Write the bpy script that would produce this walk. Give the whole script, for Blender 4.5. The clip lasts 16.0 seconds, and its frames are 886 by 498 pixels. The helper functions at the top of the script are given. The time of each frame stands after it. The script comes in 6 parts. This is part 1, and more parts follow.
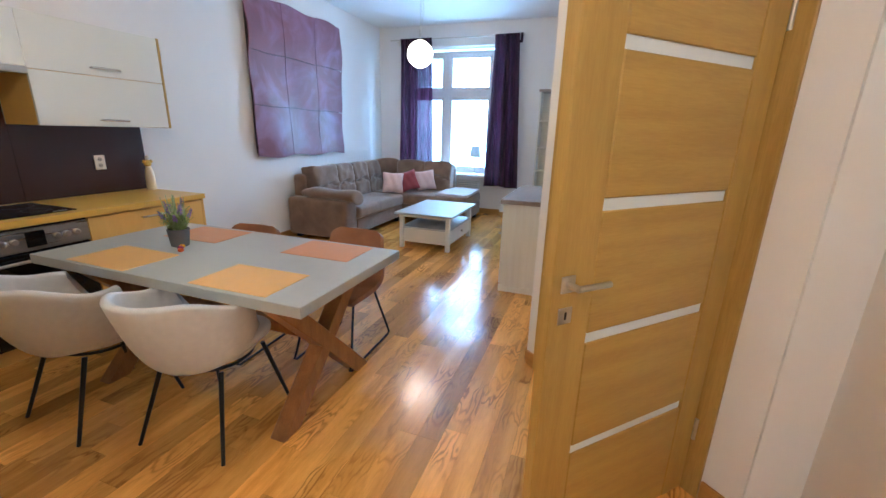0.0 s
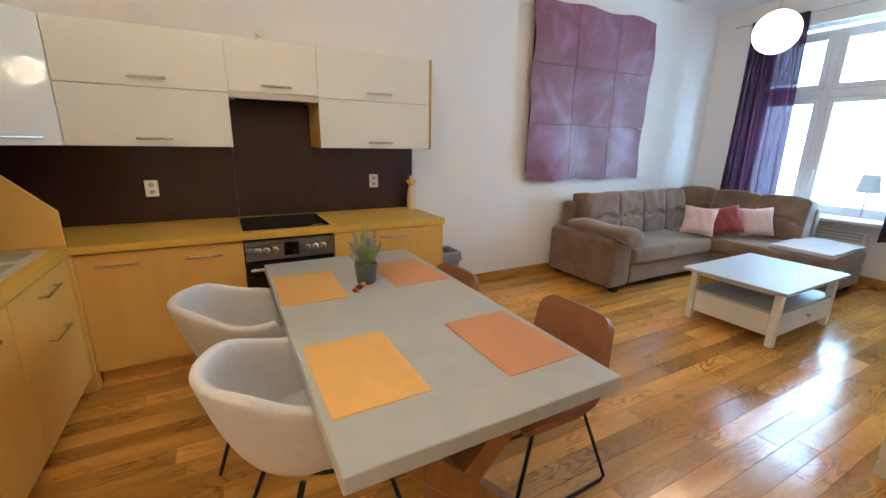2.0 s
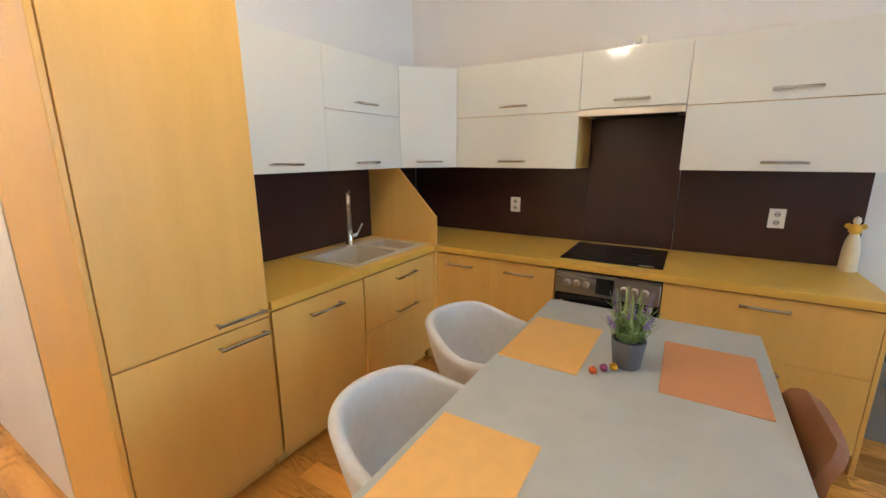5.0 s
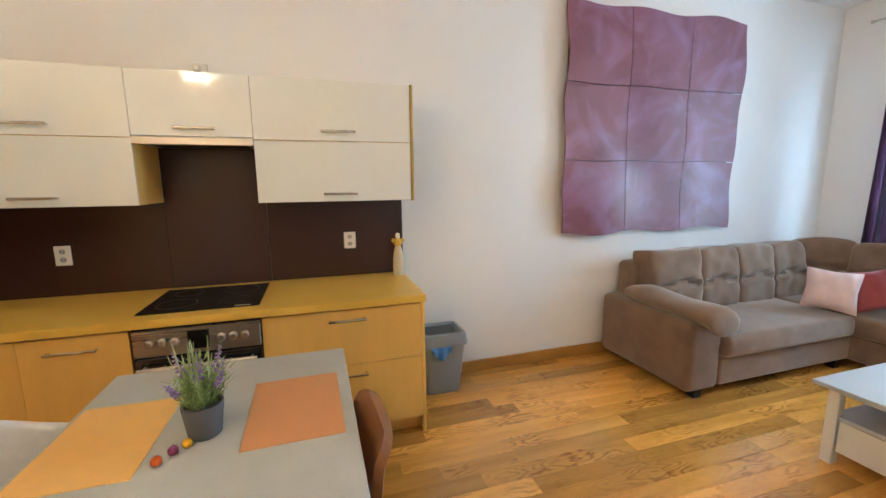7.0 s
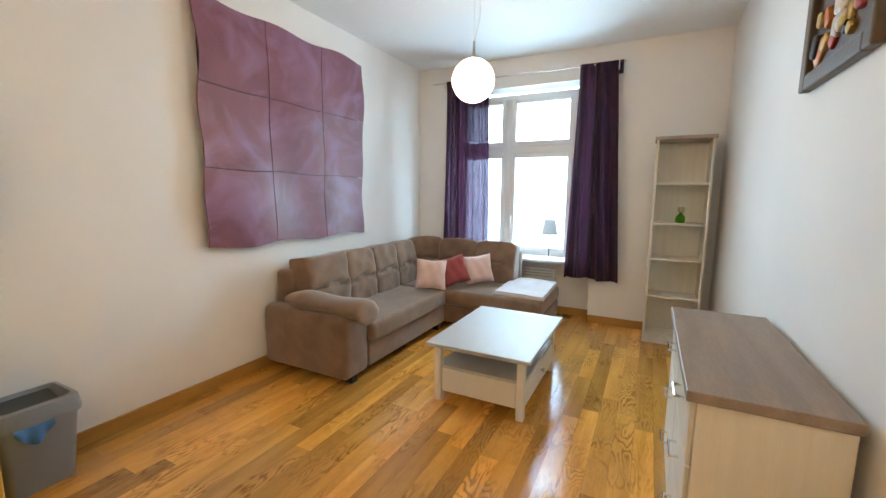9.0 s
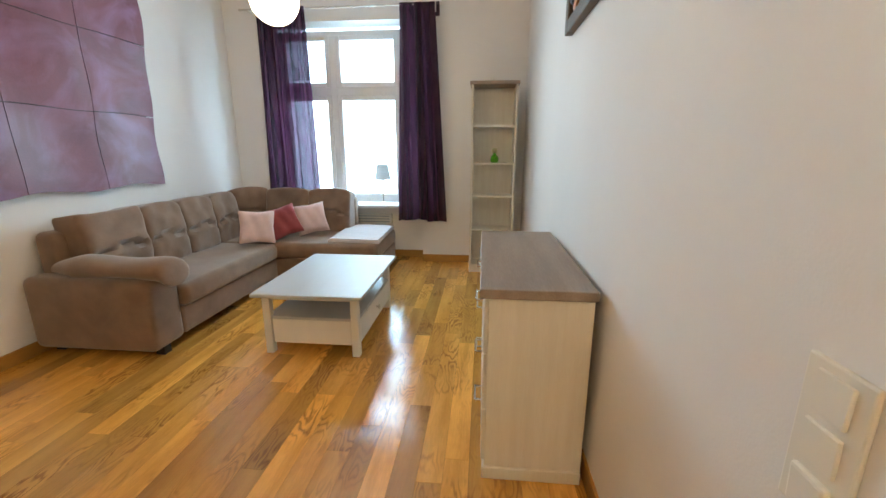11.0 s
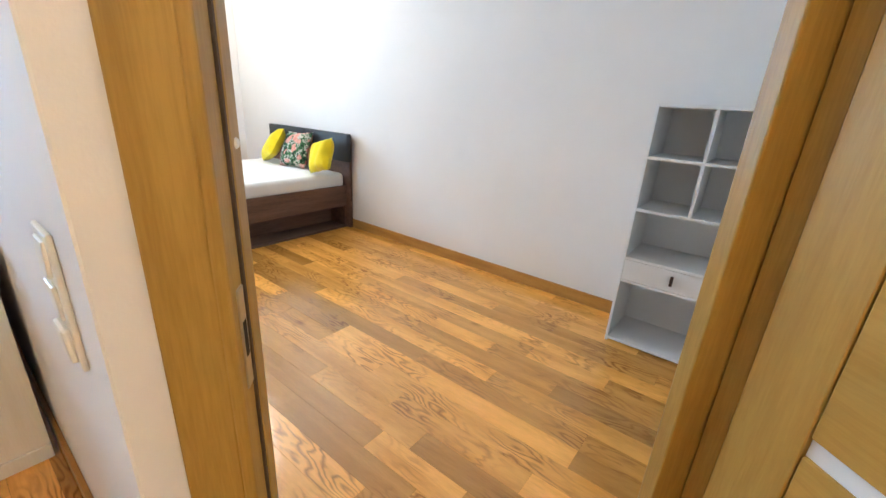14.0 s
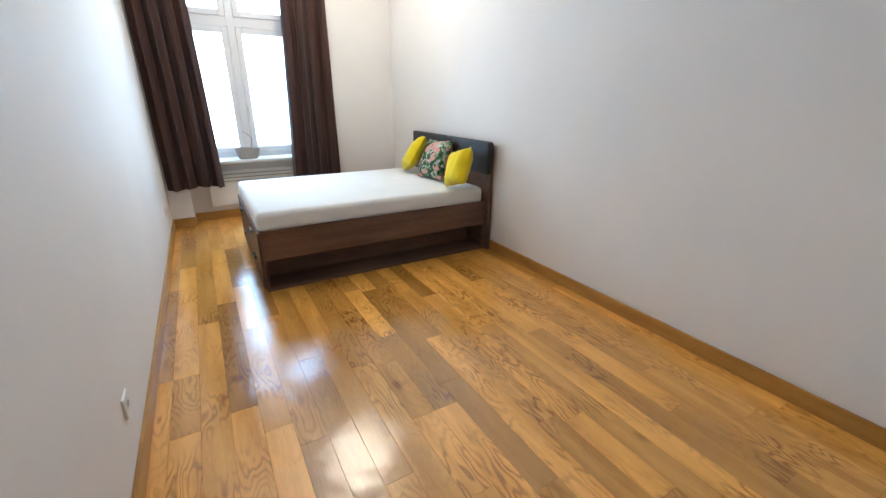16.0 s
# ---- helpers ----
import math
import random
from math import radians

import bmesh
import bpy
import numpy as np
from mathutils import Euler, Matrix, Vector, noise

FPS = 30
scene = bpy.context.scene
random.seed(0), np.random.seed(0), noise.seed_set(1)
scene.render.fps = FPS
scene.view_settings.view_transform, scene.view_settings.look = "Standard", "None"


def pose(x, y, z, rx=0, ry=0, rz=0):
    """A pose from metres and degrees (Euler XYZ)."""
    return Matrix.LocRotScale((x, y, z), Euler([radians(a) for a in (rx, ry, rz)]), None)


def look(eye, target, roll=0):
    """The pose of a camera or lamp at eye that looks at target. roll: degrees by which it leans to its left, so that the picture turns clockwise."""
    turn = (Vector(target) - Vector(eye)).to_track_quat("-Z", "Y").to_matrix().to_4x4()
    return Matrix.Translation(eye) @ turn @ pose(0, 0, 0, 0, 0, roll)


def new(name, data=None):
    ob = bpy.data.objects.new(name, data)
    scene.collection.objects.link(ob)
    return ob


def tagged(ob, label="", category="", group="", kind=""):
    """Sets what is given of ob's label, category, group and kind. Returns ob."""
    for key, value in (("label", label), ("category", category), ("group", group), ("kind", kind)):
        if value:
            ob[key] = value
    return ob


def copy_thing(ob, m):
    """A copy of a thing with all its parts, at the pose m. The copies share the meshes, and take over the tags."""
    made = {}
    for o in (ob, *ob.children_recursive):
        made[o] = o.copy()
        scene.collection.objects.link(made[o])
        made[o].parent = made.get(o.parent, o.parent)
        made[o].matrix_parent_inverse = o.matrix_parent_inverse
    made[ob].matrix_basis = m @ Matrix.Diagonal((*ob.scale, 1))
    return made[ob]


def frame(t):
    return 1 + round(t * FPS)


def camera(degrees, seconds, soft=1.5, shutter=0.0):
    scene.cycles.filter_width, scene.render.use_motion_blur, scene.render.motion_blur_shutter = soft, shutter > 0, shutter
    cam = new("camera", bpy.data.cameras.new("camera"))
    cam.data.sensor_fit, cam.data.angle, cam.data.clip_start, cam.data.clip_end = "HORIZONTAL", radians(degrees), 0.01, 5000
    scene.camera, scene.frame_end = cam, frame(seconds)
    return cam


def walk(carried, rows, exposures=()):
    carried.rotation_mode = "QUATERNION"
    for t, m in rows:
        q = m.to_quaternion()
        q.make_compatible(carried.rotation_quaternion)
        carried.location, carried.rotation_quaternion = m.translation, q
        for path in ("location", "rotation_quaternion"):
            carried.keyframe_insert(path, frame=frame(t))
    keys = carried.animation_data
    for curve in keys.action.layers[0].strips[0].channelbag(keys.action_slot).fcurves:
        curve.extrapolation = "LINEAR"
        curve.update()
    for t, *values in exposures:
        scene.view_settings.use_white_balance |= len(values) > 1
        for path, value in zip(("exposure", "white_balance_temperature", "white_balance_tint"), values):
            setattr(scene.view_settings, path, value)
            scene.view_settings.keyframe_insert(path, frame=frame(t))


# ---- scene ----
cam = camera(95.1, 16.0)
PATH = [
    (0, (0.095, 2.378, 1.477), (-0.55, 4.188, 0.922), 1.5),
    (0.5, (0.095, 2.648, 1.502), (-0.852, 4.329, 0.974), 1.2),
    (0.6, (0.103, 2.671, 1.516), (-0.901, 4.319, 0.988), 1.2),
    (1, (0.005, 2.89, 1.493), (-1.203, 4.397, 0.975), 1.3),
    (1.5, (-0.116, 3.149, 1.504), (-1.59, 4.398, 0.986), 1.1),
    (2, (-0.197, 3.442, 1.5), (-1.899, 4.363, 0.996), 1.0),
    (2.5, (-0.313, 3.623, 1.478), (-2.174, 4.165, 0.987), 1.1),
    (3, (-0.466, 3.803, 1.498), (-2.401, 3.866, 0.997), 1.0),
    (3.5, (-0.532, 3.972, 1.49), (-2.416, 3.53, 0.986), 0.9),
    (3.7, (-0.519, 4.01, 1.477), (-2.358, 3.399, 0.981), 0.9),
    (4.75, (-0.630, 4.155, 1.525), (-2.267, 3.117, 1.075), 0.0),
    (5.8, (-0.738, 4.281, 1.562), (-2.606, 3.701, 1.143), -1.1),
    (6, (-0.753, 4.29, 1.55), (-2.672, 3.899, 1.145), -0.7),
    (6.5, (-0.797, 4.373, 1.559), (-2.759, 4.471, 1.184), -0.5),
    (7, (-0.841, 4.431, 1.547), (-2.726, 5.021, 1.232), -0.6),
    (7.5, (-0.879, 4.47, 1.564), (-2.572, 5.493, 1.271), -0.3),
    (8, (-0.869, 4.464, 1.578), (-2.292, 5.842, 1.303), 0.1),
    (8.5, (-0.849, 4.452, 1.578), (-1.991, 6.072, 1.31), 0.6),
    (9, (-0.817, 4.482, 1.557), (-1.714, 6.249, 1.287), 0.6),
    (11.5, (-0.550, 4.519, 1.421), (-0.504, 6.450, 0.902), -0.1),
    (12.2, (-0.406, 4.485, 1.425), (0.076, 6.341, 0.856), -0.3),
    (12.5, (-0.407, 4.473, 1.435), (0.296, 6.251, 0.849), -0.3),
    (12.8, (-0.446, 4.431, 1.432), (0.518, 6.075, 0.824), 0.1),
    (13.0, (-0.459, 4.400, 1.426), (0.657, 5.935, 0.796), 0.2),
    (13.2, (-0.437, 4.364, 1.425), (0.822, 5.774, 0.773), 0.2),
    (13.6, (-0.354, 4.278, 1.421), (1.091, 5.483, 0.743), 2.0),
    (14, (-0.27, 4.185, 1.369), (1.23, 5.321, 0.692), 3.5),
    (14.5, (-0.168, 4.182, 1.37), (1.288, 5.342, 0.64), 3.5),
    (15, (0.014, 4.333, 1.355), (1.356, 5.616, 0.609), 2.7),
    (15.5, (0.183, 4.482, 1.372), (1.324, 5.953, 0.64), 1.2),
    (16, (0.338, 4.679, 1.368), (1.284, 6.297, 0.67), 0.4),
]
walk(cam, [(t, look(eye, target, roll)) for t, eye, target, roll in PATH], [
    (0.0, 0.76, 5500, 10), (0.5, 0.68, 5700, 10), (1.0, 0.72, 6050, 10), (2.0, 0.74, 6650, 10), (3.0, 0.88, 6900, 10), (3.7, 0.90, 6350, 10), (6.0, 0.96, 6250, 10), (7.0, 1.00, 6900, 10),
    (8.0, 0.82, 7600, 10), (9.0, 0.80, 7900, 10), (11.5, 0.70, 7950, 10), (12.0, 0.72, 6900, 10), (12.5, 0.70, 6800, 10), (13.0, 0.96, 6700, 10), (13.5, 1.12, 6450, 10),
    (14.5, 1.22, 6300, 10), (15.0, 1.15, 6400, 10), (15.5, 0.81, 6400, 10), (16.0, 0.61, 6400, 10)])

# ---- world, lights ----
world = bpy.data.worlds.new("world")
scene.world = world
world.use_nodes = True
wn = world.node_tree.nodes
sky = wn.new("ShaderNodeTexSky")
sky.sky_type, sky.sun_disc = "NISHITA", False
sky.sun_elevation, sky.sun_rotation = radians(40), radians(180)
world.node_tree.links.new(sky.outputs[0], wn["Background"].inputs[0])
wn["Background"].inputs[1].default_value = 0.12


def lamp(name, kind, at, watts, colour, size=0.1, size_y=None, target=None):
    data = bpy.data.lights.new(name, kind)
    data.energy, data.color = watts, colour
    if kind == "AREA":
        data.size = size
        if size_y:
            data.shape, data.size_y = "RECTANGLE", size_y
    elif kind == "SUN":
        data.angle = size
    else:
        data.shadow_soft_size = size
    ob = new(name, data)
    ob.matrix_world = look(at, target) if target else pose(*at)
    return ob


DAY = (0.38, 0.68, 1.0)
WARM = (1.0, 0.83, 0.61)
lamp("sun", "SUN", (0, -5, 20), 2.0, (1.0, 0.95, 0.88), radians(0.5), target=(0, 3, 12))
lamp("daylight_living", "AREA", (-2.49, 10.10, 1.80), 116, DAY, 1.62, 2.1, (-2.49, 5.0, 1.80))
lamp("daylight_bedroom", "AREA", (0.85, 10.40, 1.80), 72, (0.44, 0.71, 1.0), 1.25, 2.0, (0.85, 5.0, 1.80))
lamp("pendant_bulb", "POINT", (-2.03, 7.33, 2.375), 92, (1.0, 0.80, 0.56), 0.162)
lamp("kitchen_bulb", "POINT", (-1.35, 3.42, 2.69), 185, WARM, 0.13)
lamp("bedroom_bulb", "POINT", (1.46, 8.60, 2.90), 43, (1.0, 0.90, 0.76), 0.32)
# unseen hall lamp, added to brighten the door leaf and right wall
lamp("unseen_hall_bulb", "POINT", (0.0, 1.25, 2.93), 175, (1.0, 0.87, 0.72), 0.13)


# ---- materials ----
def material(name, colour, rough=0.5, metal=0.0, spread=0.12, scale=6.0, bump=0.0, bump_scale=60.0, rough_spread=0.1,
             stretch=(1, 1, 1), second=None, random_hue=0.0, sheen=0.0, spec=0.5, fine=0.0, coat=0.0, wave=0.0):
    """A surface: base colour varied at two scales, roughness varied, fine relief."""
    m = bpy.data.materials.new(name)
    m.use_nodes = True
    nt, ns = m.node_tree, m.node_tree.nodes
    p = ns["Principled BSDF"]
    co = ns.new("ShaderNodeTexCoord")
    mp = ns.new("ShaderNodeMapping")
    mp.inputs["Scale"].default_value = stretch
    info = ns.new("ShaderNodeObjectInfo")
    shift = ns.new("ShaderNodeVectorMath")
    shift.operation = "MULTIPLY_ADD"
    nt.links.new(info.outputs["Random"], shift.inputs[0])
    shift.inputs[1].default_value = (17.3, 11.1, 23.7)
    nt.links.new(co.outputs["Object"], shift.inputs[2])
    nt.links.new(shift.outputs[0], mp.inputs[0])
    big = ns.new("ShaderNodeTexNoise")
    big.inputs["Scale"].default_value, big.inputs["Detail"].default_value = scale, 6.0
    nt.links.new(mp.outputs[0], big.inputs["Vector"])
    small = ns.new("ShaderNodeTexNoise")
    small.inputs["Scale"].default_value, small.inputs["Detail"].default_value = bump_scale, 4.0
    nt.links.new(mp.outputs[0], small.inputs["Vector"])
    ramp = ns.new("ShaderNodeValToRGB")
    c2 = second or tuple(c * (1 - spread) for c in colour)
    c1 = tuple(min(1, c * (1 + spread * 0.5)) for c in colour) if not second else colour
    ramp.color_ramp.elements[0].position, ramp.color_ramp.elements[1].position = 0.32, 0.68
    ramp.color_ramp.elements[0].color = (*c2, 1)
    ramp.color_ramp.elements[1].color = (*c1, 1)
    mixf = ns.new("ShaderNodeMath")
    mixf.operation = "MULTIPLY_ADD"
    nt.links.new(small.outputs["Fac"], mixf.inputs[0])
    mixf.inputs[1].default_value = fine
    add = ns.new("ShaderNodeMath")
    add.operation = "SUBTRACT"
    nt.links.new(big.outputs["Fac"], add.inputs[0])
    add.inputs[1].default_value = fine * 0.5
    nt.links.new(add.outputs[0], mixf.inputs[2])
    nt.links.new(mixf.outputs[0], ramp.inputs[0])
    out = ramp.outputs[0]
    if random_hue:
        hsv = ns.new("ShaderNodeHueSaturation")
        rng = ns.new("ShaderNodeMapRange")
        rng.inputs["To Min"].default_value, rng.inputs["To Max"].default_value = 1 - random_hue, 1 + random_hue
        nt.links.new(info.outputs["Random"], rng.inputs["Value"])
        nt.links.new(rng.outputs[0], hsv.inputs["Value"])
        nt.links.new(out, hsv.inputs["Color"])
        out = hsv.outputs[0]
    nt.links.new(out, p.inputs["Base Color"])
    rr = ns.new("ShaderNodeMapRange")
    rr.inputs["From Min"].default_value, rr.inputs["From Max"].default_value = 0.3, 0.7
    rr.inputs["To Min"].default_value, rr.inputs["To Max"].default_value = max(0.02, rough - rough_spread * 0.5), min(1, rough + rough_spread * 0.5)
    nt.links.new(big.outputs["Fac"], rr.inputs["Value"])
    nt.links.new(rr.outputs[0], p.inputs["Roughness"])
    p.inputs["Metallic"].default_value = metal
    p.inputs["Specular IOR Level"].default_value = spec
    p.inputs["Sheen Weight"].default_value = sheen
    p.inputs["Coat Weight"].default_value = coat
    p.inputs["Coat Roughness"].default_value = 0.06
    if bump:
        b = ns.new("ShaderNodeBump")
        b.inputs["Strength"].default_value, b.inputs["Distance"].default_value = bump, 0.004
        nt.links.new(small.outputs["Fac"], b.inputs["Height"])
        nt.links.new(b.outputs[0], p.inputs["Normal"])
    if wave:
        swell = ns.new("ShaderNodeTexNoise")
        swell.inputs["Scale"].default_value, swell.inputs["Detail"].default_value = 9.0, 1.0
        nt.links.new(shift.outputs[0], swell.inputs["Vector"])
        w = ns.new("ShaderNodeBump")
        w.inputs["Strength"].default_value, w.inputs["Distance"].default_value = wave, 0.006
        nt.links.new(swell.outputs["Fac"], w.inputs["Height"])
        nt.links.new(w.outputs[0], b.inputs["Normal"])
    return m


WALL = material("wall_paint", (0.81, 0.790, 0.768), 0.75, spread=0.03, scale=1.5, bump=0.12, bump_scale=140)
CEIL = material("ceiling_paint", (0.80, 0.80, 0.80), 0.85, spread=0.02, scale=1.2, bump=0.1, bump_scale=120)
OAK = material("oak_veneer", (0.51, 0.325, 0.078), 0.40, scale=2.2, second=(0.42, 0.255, 0.055), stretch=(9, 9, 0.7), bump=0.12, bump_scale=26, fine=0.5)
OAK_H = material("oak_veneer_crosswise", (0.51, 0.325, 0.078), 0.40, scale=2.2, second=(0.42, 0.255, 0.055), stretch=(0.8, 0.8, 9), bump=0.12, bump_scale=26, fine=0.5)
# the door's oak again, darkened: the frame's shade is in its colour
OAK_SHADED = material("shaded_oak_frame_veneer", (0.45, 0.280, 0.064), 0.38, scale=2.2, second=(0.34, 0.200, 0.042), stretch=(9, 9, 0.6), bump=0.12, bump_scale=26, fine=0.6)
FRONT = material("maple_laminate", (0.82, 0.490, 0.130), 0.38, scale=2.0, second=(0.76, 0.442, 0.110), stretch=(5, 5, 0.6), bump=0.04, bump_scale=30, fine=0.35)
BASEWOOD = material("stained_baseboard", (0.50, 0.255, 0.060), 0.38, scale=2.0, second=(0.38, 0.180, 0.040), stretch=(1.2, 1.2, 8), bump=0.08, bump_scale=26, fine=0.4)
WORKTOP = material("beech_worktop", (0.76, 0.465, 0.082), 0.34, rough_spread=0.02, scale=2.0, second=(0.735, 0.443, 0.075), stretch=(4, 0.7, 4), bump=0.0, bump_scale=25, fine=0.05)
WHITE_GLOSS = material("white_lacquer", (0.76, 0.755, 0.69), 0.07, spread=0.015, scale=0.8, bump=0.02, bump_scale=8, rough_spread=0.05)
SPLASH = material("brown_panel", (0.046, 0.019, 0.016), 0.26, spread=0.05, scale=1.5, rough_spread=0.02)
STEEL = material("brushed_steel", (0.60, 0.56, 0.50), 0.32, 1.0, spread=0.08, scale=3, stretch=(1, 1, 20), bump=0.03)
OVEN_STEEL = material("dark_brushed_steel", (0.46, 0.45, 0.44), 0.30, 0.95, spread=0.08, scale=3, stretch=(1, 1, 20), bump=0.03)
HANDLE = material("satin_handle_metal", (0.56, 0.53, 0.48), 0.26, 1.0, spread=0.08, scale=3, stretch=(1, 1, 20))
CHROME = material("chrome", (0.8, 0.8, 0.8), 0.10, 1.0, spread=0.03)
BLACK_GLASS = material("black_glass", (0.006, 0.006, 0.007), 0.06, spread=0.2)
BLACK_METAL = material("black_metal", (0.012, 0.012, 0.013), 0.42, 0.4, spread=0.2, scale=12)
DARK = material("dark_gap", (0.015, 0.013, 0.012), 0.8)
SINK = material("beige_composite", (0.66, 0.58, 0.46), 0.42, spread=0.08, scale=90, bump=0.08, bump_scale=300)
CONCRETE = material("grey_tabletop", (0.44, 0.45, 0.43), 0.34, spread=0.06, scale=9, bump=0.06, bump_scale=160, fine=0.3)
LEGWOOD = material("stained_oak", (0.36, 0.165, 0.050), 0.38, scale=2.2, second=(0.24, 0.100, 0.030), stretch=(8, 8, 1.0), bump=0.12, bump_scale=22, fine=0.5)
FELT = material("grey_fabric", (0.64, 0.625, 0.62), 0.95, spread=0.05, scale=30, bump=0.3, bump_scale=500, sheen=0.3, spec=0.2)
LEATHER = material("brown_leather", (0.29, 0.120, 0.050), 0.44, spread=0.18, scale=9, bump=0.18, bump_scale=260)
# one woven mat in two tones: glare is put into the brighter colour
MAT_NO_GLARE = material("placemat_without_glare", (0.68, 0.31, 0.135), 0.40, metal=0.15, spread=0.05, scale=25, bump=0.35, bump_scale=420, fine=0.6)
MAT_GLARE = material("placemat_with_glare", (0.92, 0.53, 0.17), 0.33, metal=0.25, spread=0.05, scale=25, bump=0.35, bump_scale=420, fine=0.6)
SUEDE = material("taupe_microfibre", (0.262, 0.170, 0.117), 0.95, scale=6, second=(0.185, 0.114, 0.076), bump=0.22, bump_scale=200, sheen=0.5, spec=0.15, fine=0.2)
CREAM = material("cream_brushed_wood", (0.75, 0.72, 0.64), 0.5, scale=2.5, second=(0.69, 0.65, 0.56), stretch=(9, 9, 0.7), bump=0.1, bump_scale=24, fine=0.4)
WHITE_PAINT = material("white_painted_wood", (0.79, 0.77, 0.72), 0.42, spread=0.03, scale=3, stretch=(3, 3, 1), bump=0.03, bump_scale=30)
# greyer and bluer than the coffee table's white legs
COOL_GREY_TOP = material("cool_grey_painted_top", (0.47, 0.485, 0.50), 0.48, spread=0.05, scale=2.5, stretch=(6, 1, 6), bump=0.01, bump_scale=30)
GREYWOOD = material("grey_brown_wood", (0.34, 0.262, 0.215), 0.5, scale=2.0, second=(0.25, 0.188, 0.152), stretch=(8, 0.8, 8), bump=0.12, bump_scale=24, fine=0.5)
WHITE_BOARD = material("white_melamine", (0.80, 0.80, 0.79), 0.4, spread=0.02, scale=1.5, bump=0.03)
GREY_SHADE = material("socket_well_shade", (0.42, 0.40, 0.36), 0.5, spread=0.05)
WHITE_PLASTIC = material("white_plastic", (0.78, 0.75, 0.67), 0.35, spread=0.03)
PVC = material("white_window_frame", (0.80, 0.81, 0.82), 0.35, spread=0.02)
WALNUT = material("dark_walnut", (0.165, 0.088, 0.060), 0.5, scale=2.2, second=(0.090, 0.045, 0.030), stretch=(0.8, 9, 9), bump=0.12, bump_scale=20, fine=0.6)
MATTRESS = material("white_sheet", (0.80, 0.80, 0.78), 0.9, spread=0.03, scale=5, bump=0.2, bump_scale=30, sheen=0.2, spec=0.2)
BLACK_LEATHER = material("black_leatherette", (0.016, 0.016, 0.018), 0.5, spread=0.2, scale=10, bump=0.15, bump_scale=250)
YELLOW = material("yellow_fabric", (0.80, 0.60, 0.012), 0.9, spread=0.10, scale=12, bump=0.3, bump_scale=300, sheen=0.2, spec=0.2)
PINK = material("pale_pink_fabric", (0.74, 0.54, 0.51), 0.9, spread=0.08, scale=14, bump=0.3, bump_scale=260, sheen=0.2, spec=0.2)
ROSE = material("dusty_rose_fabric", (0.35, 0.072, 0.075), 0.9, spread=0.15, scale=14, bump=0.3, bump_scale=260, sheen=0.2, spec=0.2)
TOWEL = material("pale_blanket", (0.60, 0.53, 0.535), 0.95, spread=0.06, scale=20, bump=0.4, bump_scale=300, sheen=0.3, spec=0.2)
GREY_PLASTIC = material("grey_plastic", (0.26, 0.28, 0.31), 0.5, spread=0.06, bump=0.03)
DARK_PLASTIC = material("dark_grey_plastic", (0.055, 0.062, 0.07), 0.55, spread=0.1)
BLUE_BAG = material("blue_plastic_bag", (0.06, 0.22, 0.55), 0.35, spread=0.2, bump=0.4, bump_scale=30)


def glass_material(name, colour=(1, 1, 1), rough=0.0):
    m = bpy.data.materials.new(name)
    m.use_nodes = True
    p = m.node_tree.nodes["Principled BSDF"]
    p.inputs["Base Color"].default_value = (*colour, 1)
    p.inputs["Transmission Weight"].default_value, p.inputs["Roughness"].default_value, p.inputs["IOR"].default_value = 1.0, rough, 1.45
    return m


GLASS = glass_material("window_glass")
FROSTED = material("frosted_glass", (0.78, 0.85, 0.90), 0.35, spread=0.03)
GREEN_GLASS = glass_material("green_glass", (0.10, 0.55, 0.05), 0.05)


def glow_material(name, colour, strength):
    m = bpy.data.materials.new(name)
    m.use_nodes = True
    p = m.node_tree.nodes["Principled BSDF"]
    p.inputs["Base Color"].default_value = (0.8, 0.8, 0.78, 1)
    p.inputs["Emission Color"].default_value, p.inputs["Emission Strength"].default_value = (*colour, 1), strength
    return m


OPAL = glow_material("lit_opal_glass", (1.0, 0.86, 0.66), 5.0)
OPAL_WARM = glow_material("lit_warm_opal_glass", (1.0, 0.74, 0.42), 14.0)


def cloth_material(name, colour, second, through_colour, share, sheer=0.0):
    """Thin woven cloth that lets some light through."""
    m = material(name, colour, 0.9, scale=3, second=second, stretch=(6, 6, 0.6), bump=0.2, bump_scale=200, sheen=0.2, spec=0.15)
    nt, ns = m.node_tree, m.node_tree.nodes
    tr = ns.new("ShaderNodeBsdfTranslucent")
    tr.inputs[0].default_value = (*through_colour, 1)
    mix = ns.new("ShaderNodeMixShader")
    mix.inputs[0].default_value = share
    nt.links.new(ns["Principled BSDF"].outputs[0], mix.inputs[1])
    nt.links.new(tr.outputs[0], mix.inputs[2])
    out = mix
    if sheer:
        clear = ns.new("ShaderNodeBsdfTransparent")
        clear.inputs[0].default_value = (0.92, 0.90, 1.0, 1)
        out = ns.new("ShaderNodeMixShader")
        out.inputs[0].default_value = sheer
        nt.links.new(mix.outputs[0], out.inputs[1])
        nt.links.new(clear.outputs[0], out.inputs[2])
    nt.links.new(out.outputs[0], ns["Material Output"].inputs[0])
    return m


PURPLE = cloth_material("purple_curtain_cloth", (0.050, 0.019, 0.036), (0.030, 0.012, 0.024), (0.17, 0.050, 0.105), 0.34, 0.17)
BROWN_CLOTH = cloth_material("brown_curtain_cloth", (0.085, 0.042, 0.035), (0.050, 0.025, 0.022), (0.08, 0.04, 0.03), 0.12)


# ---- mesh helpers ----
ORIGIN = {}


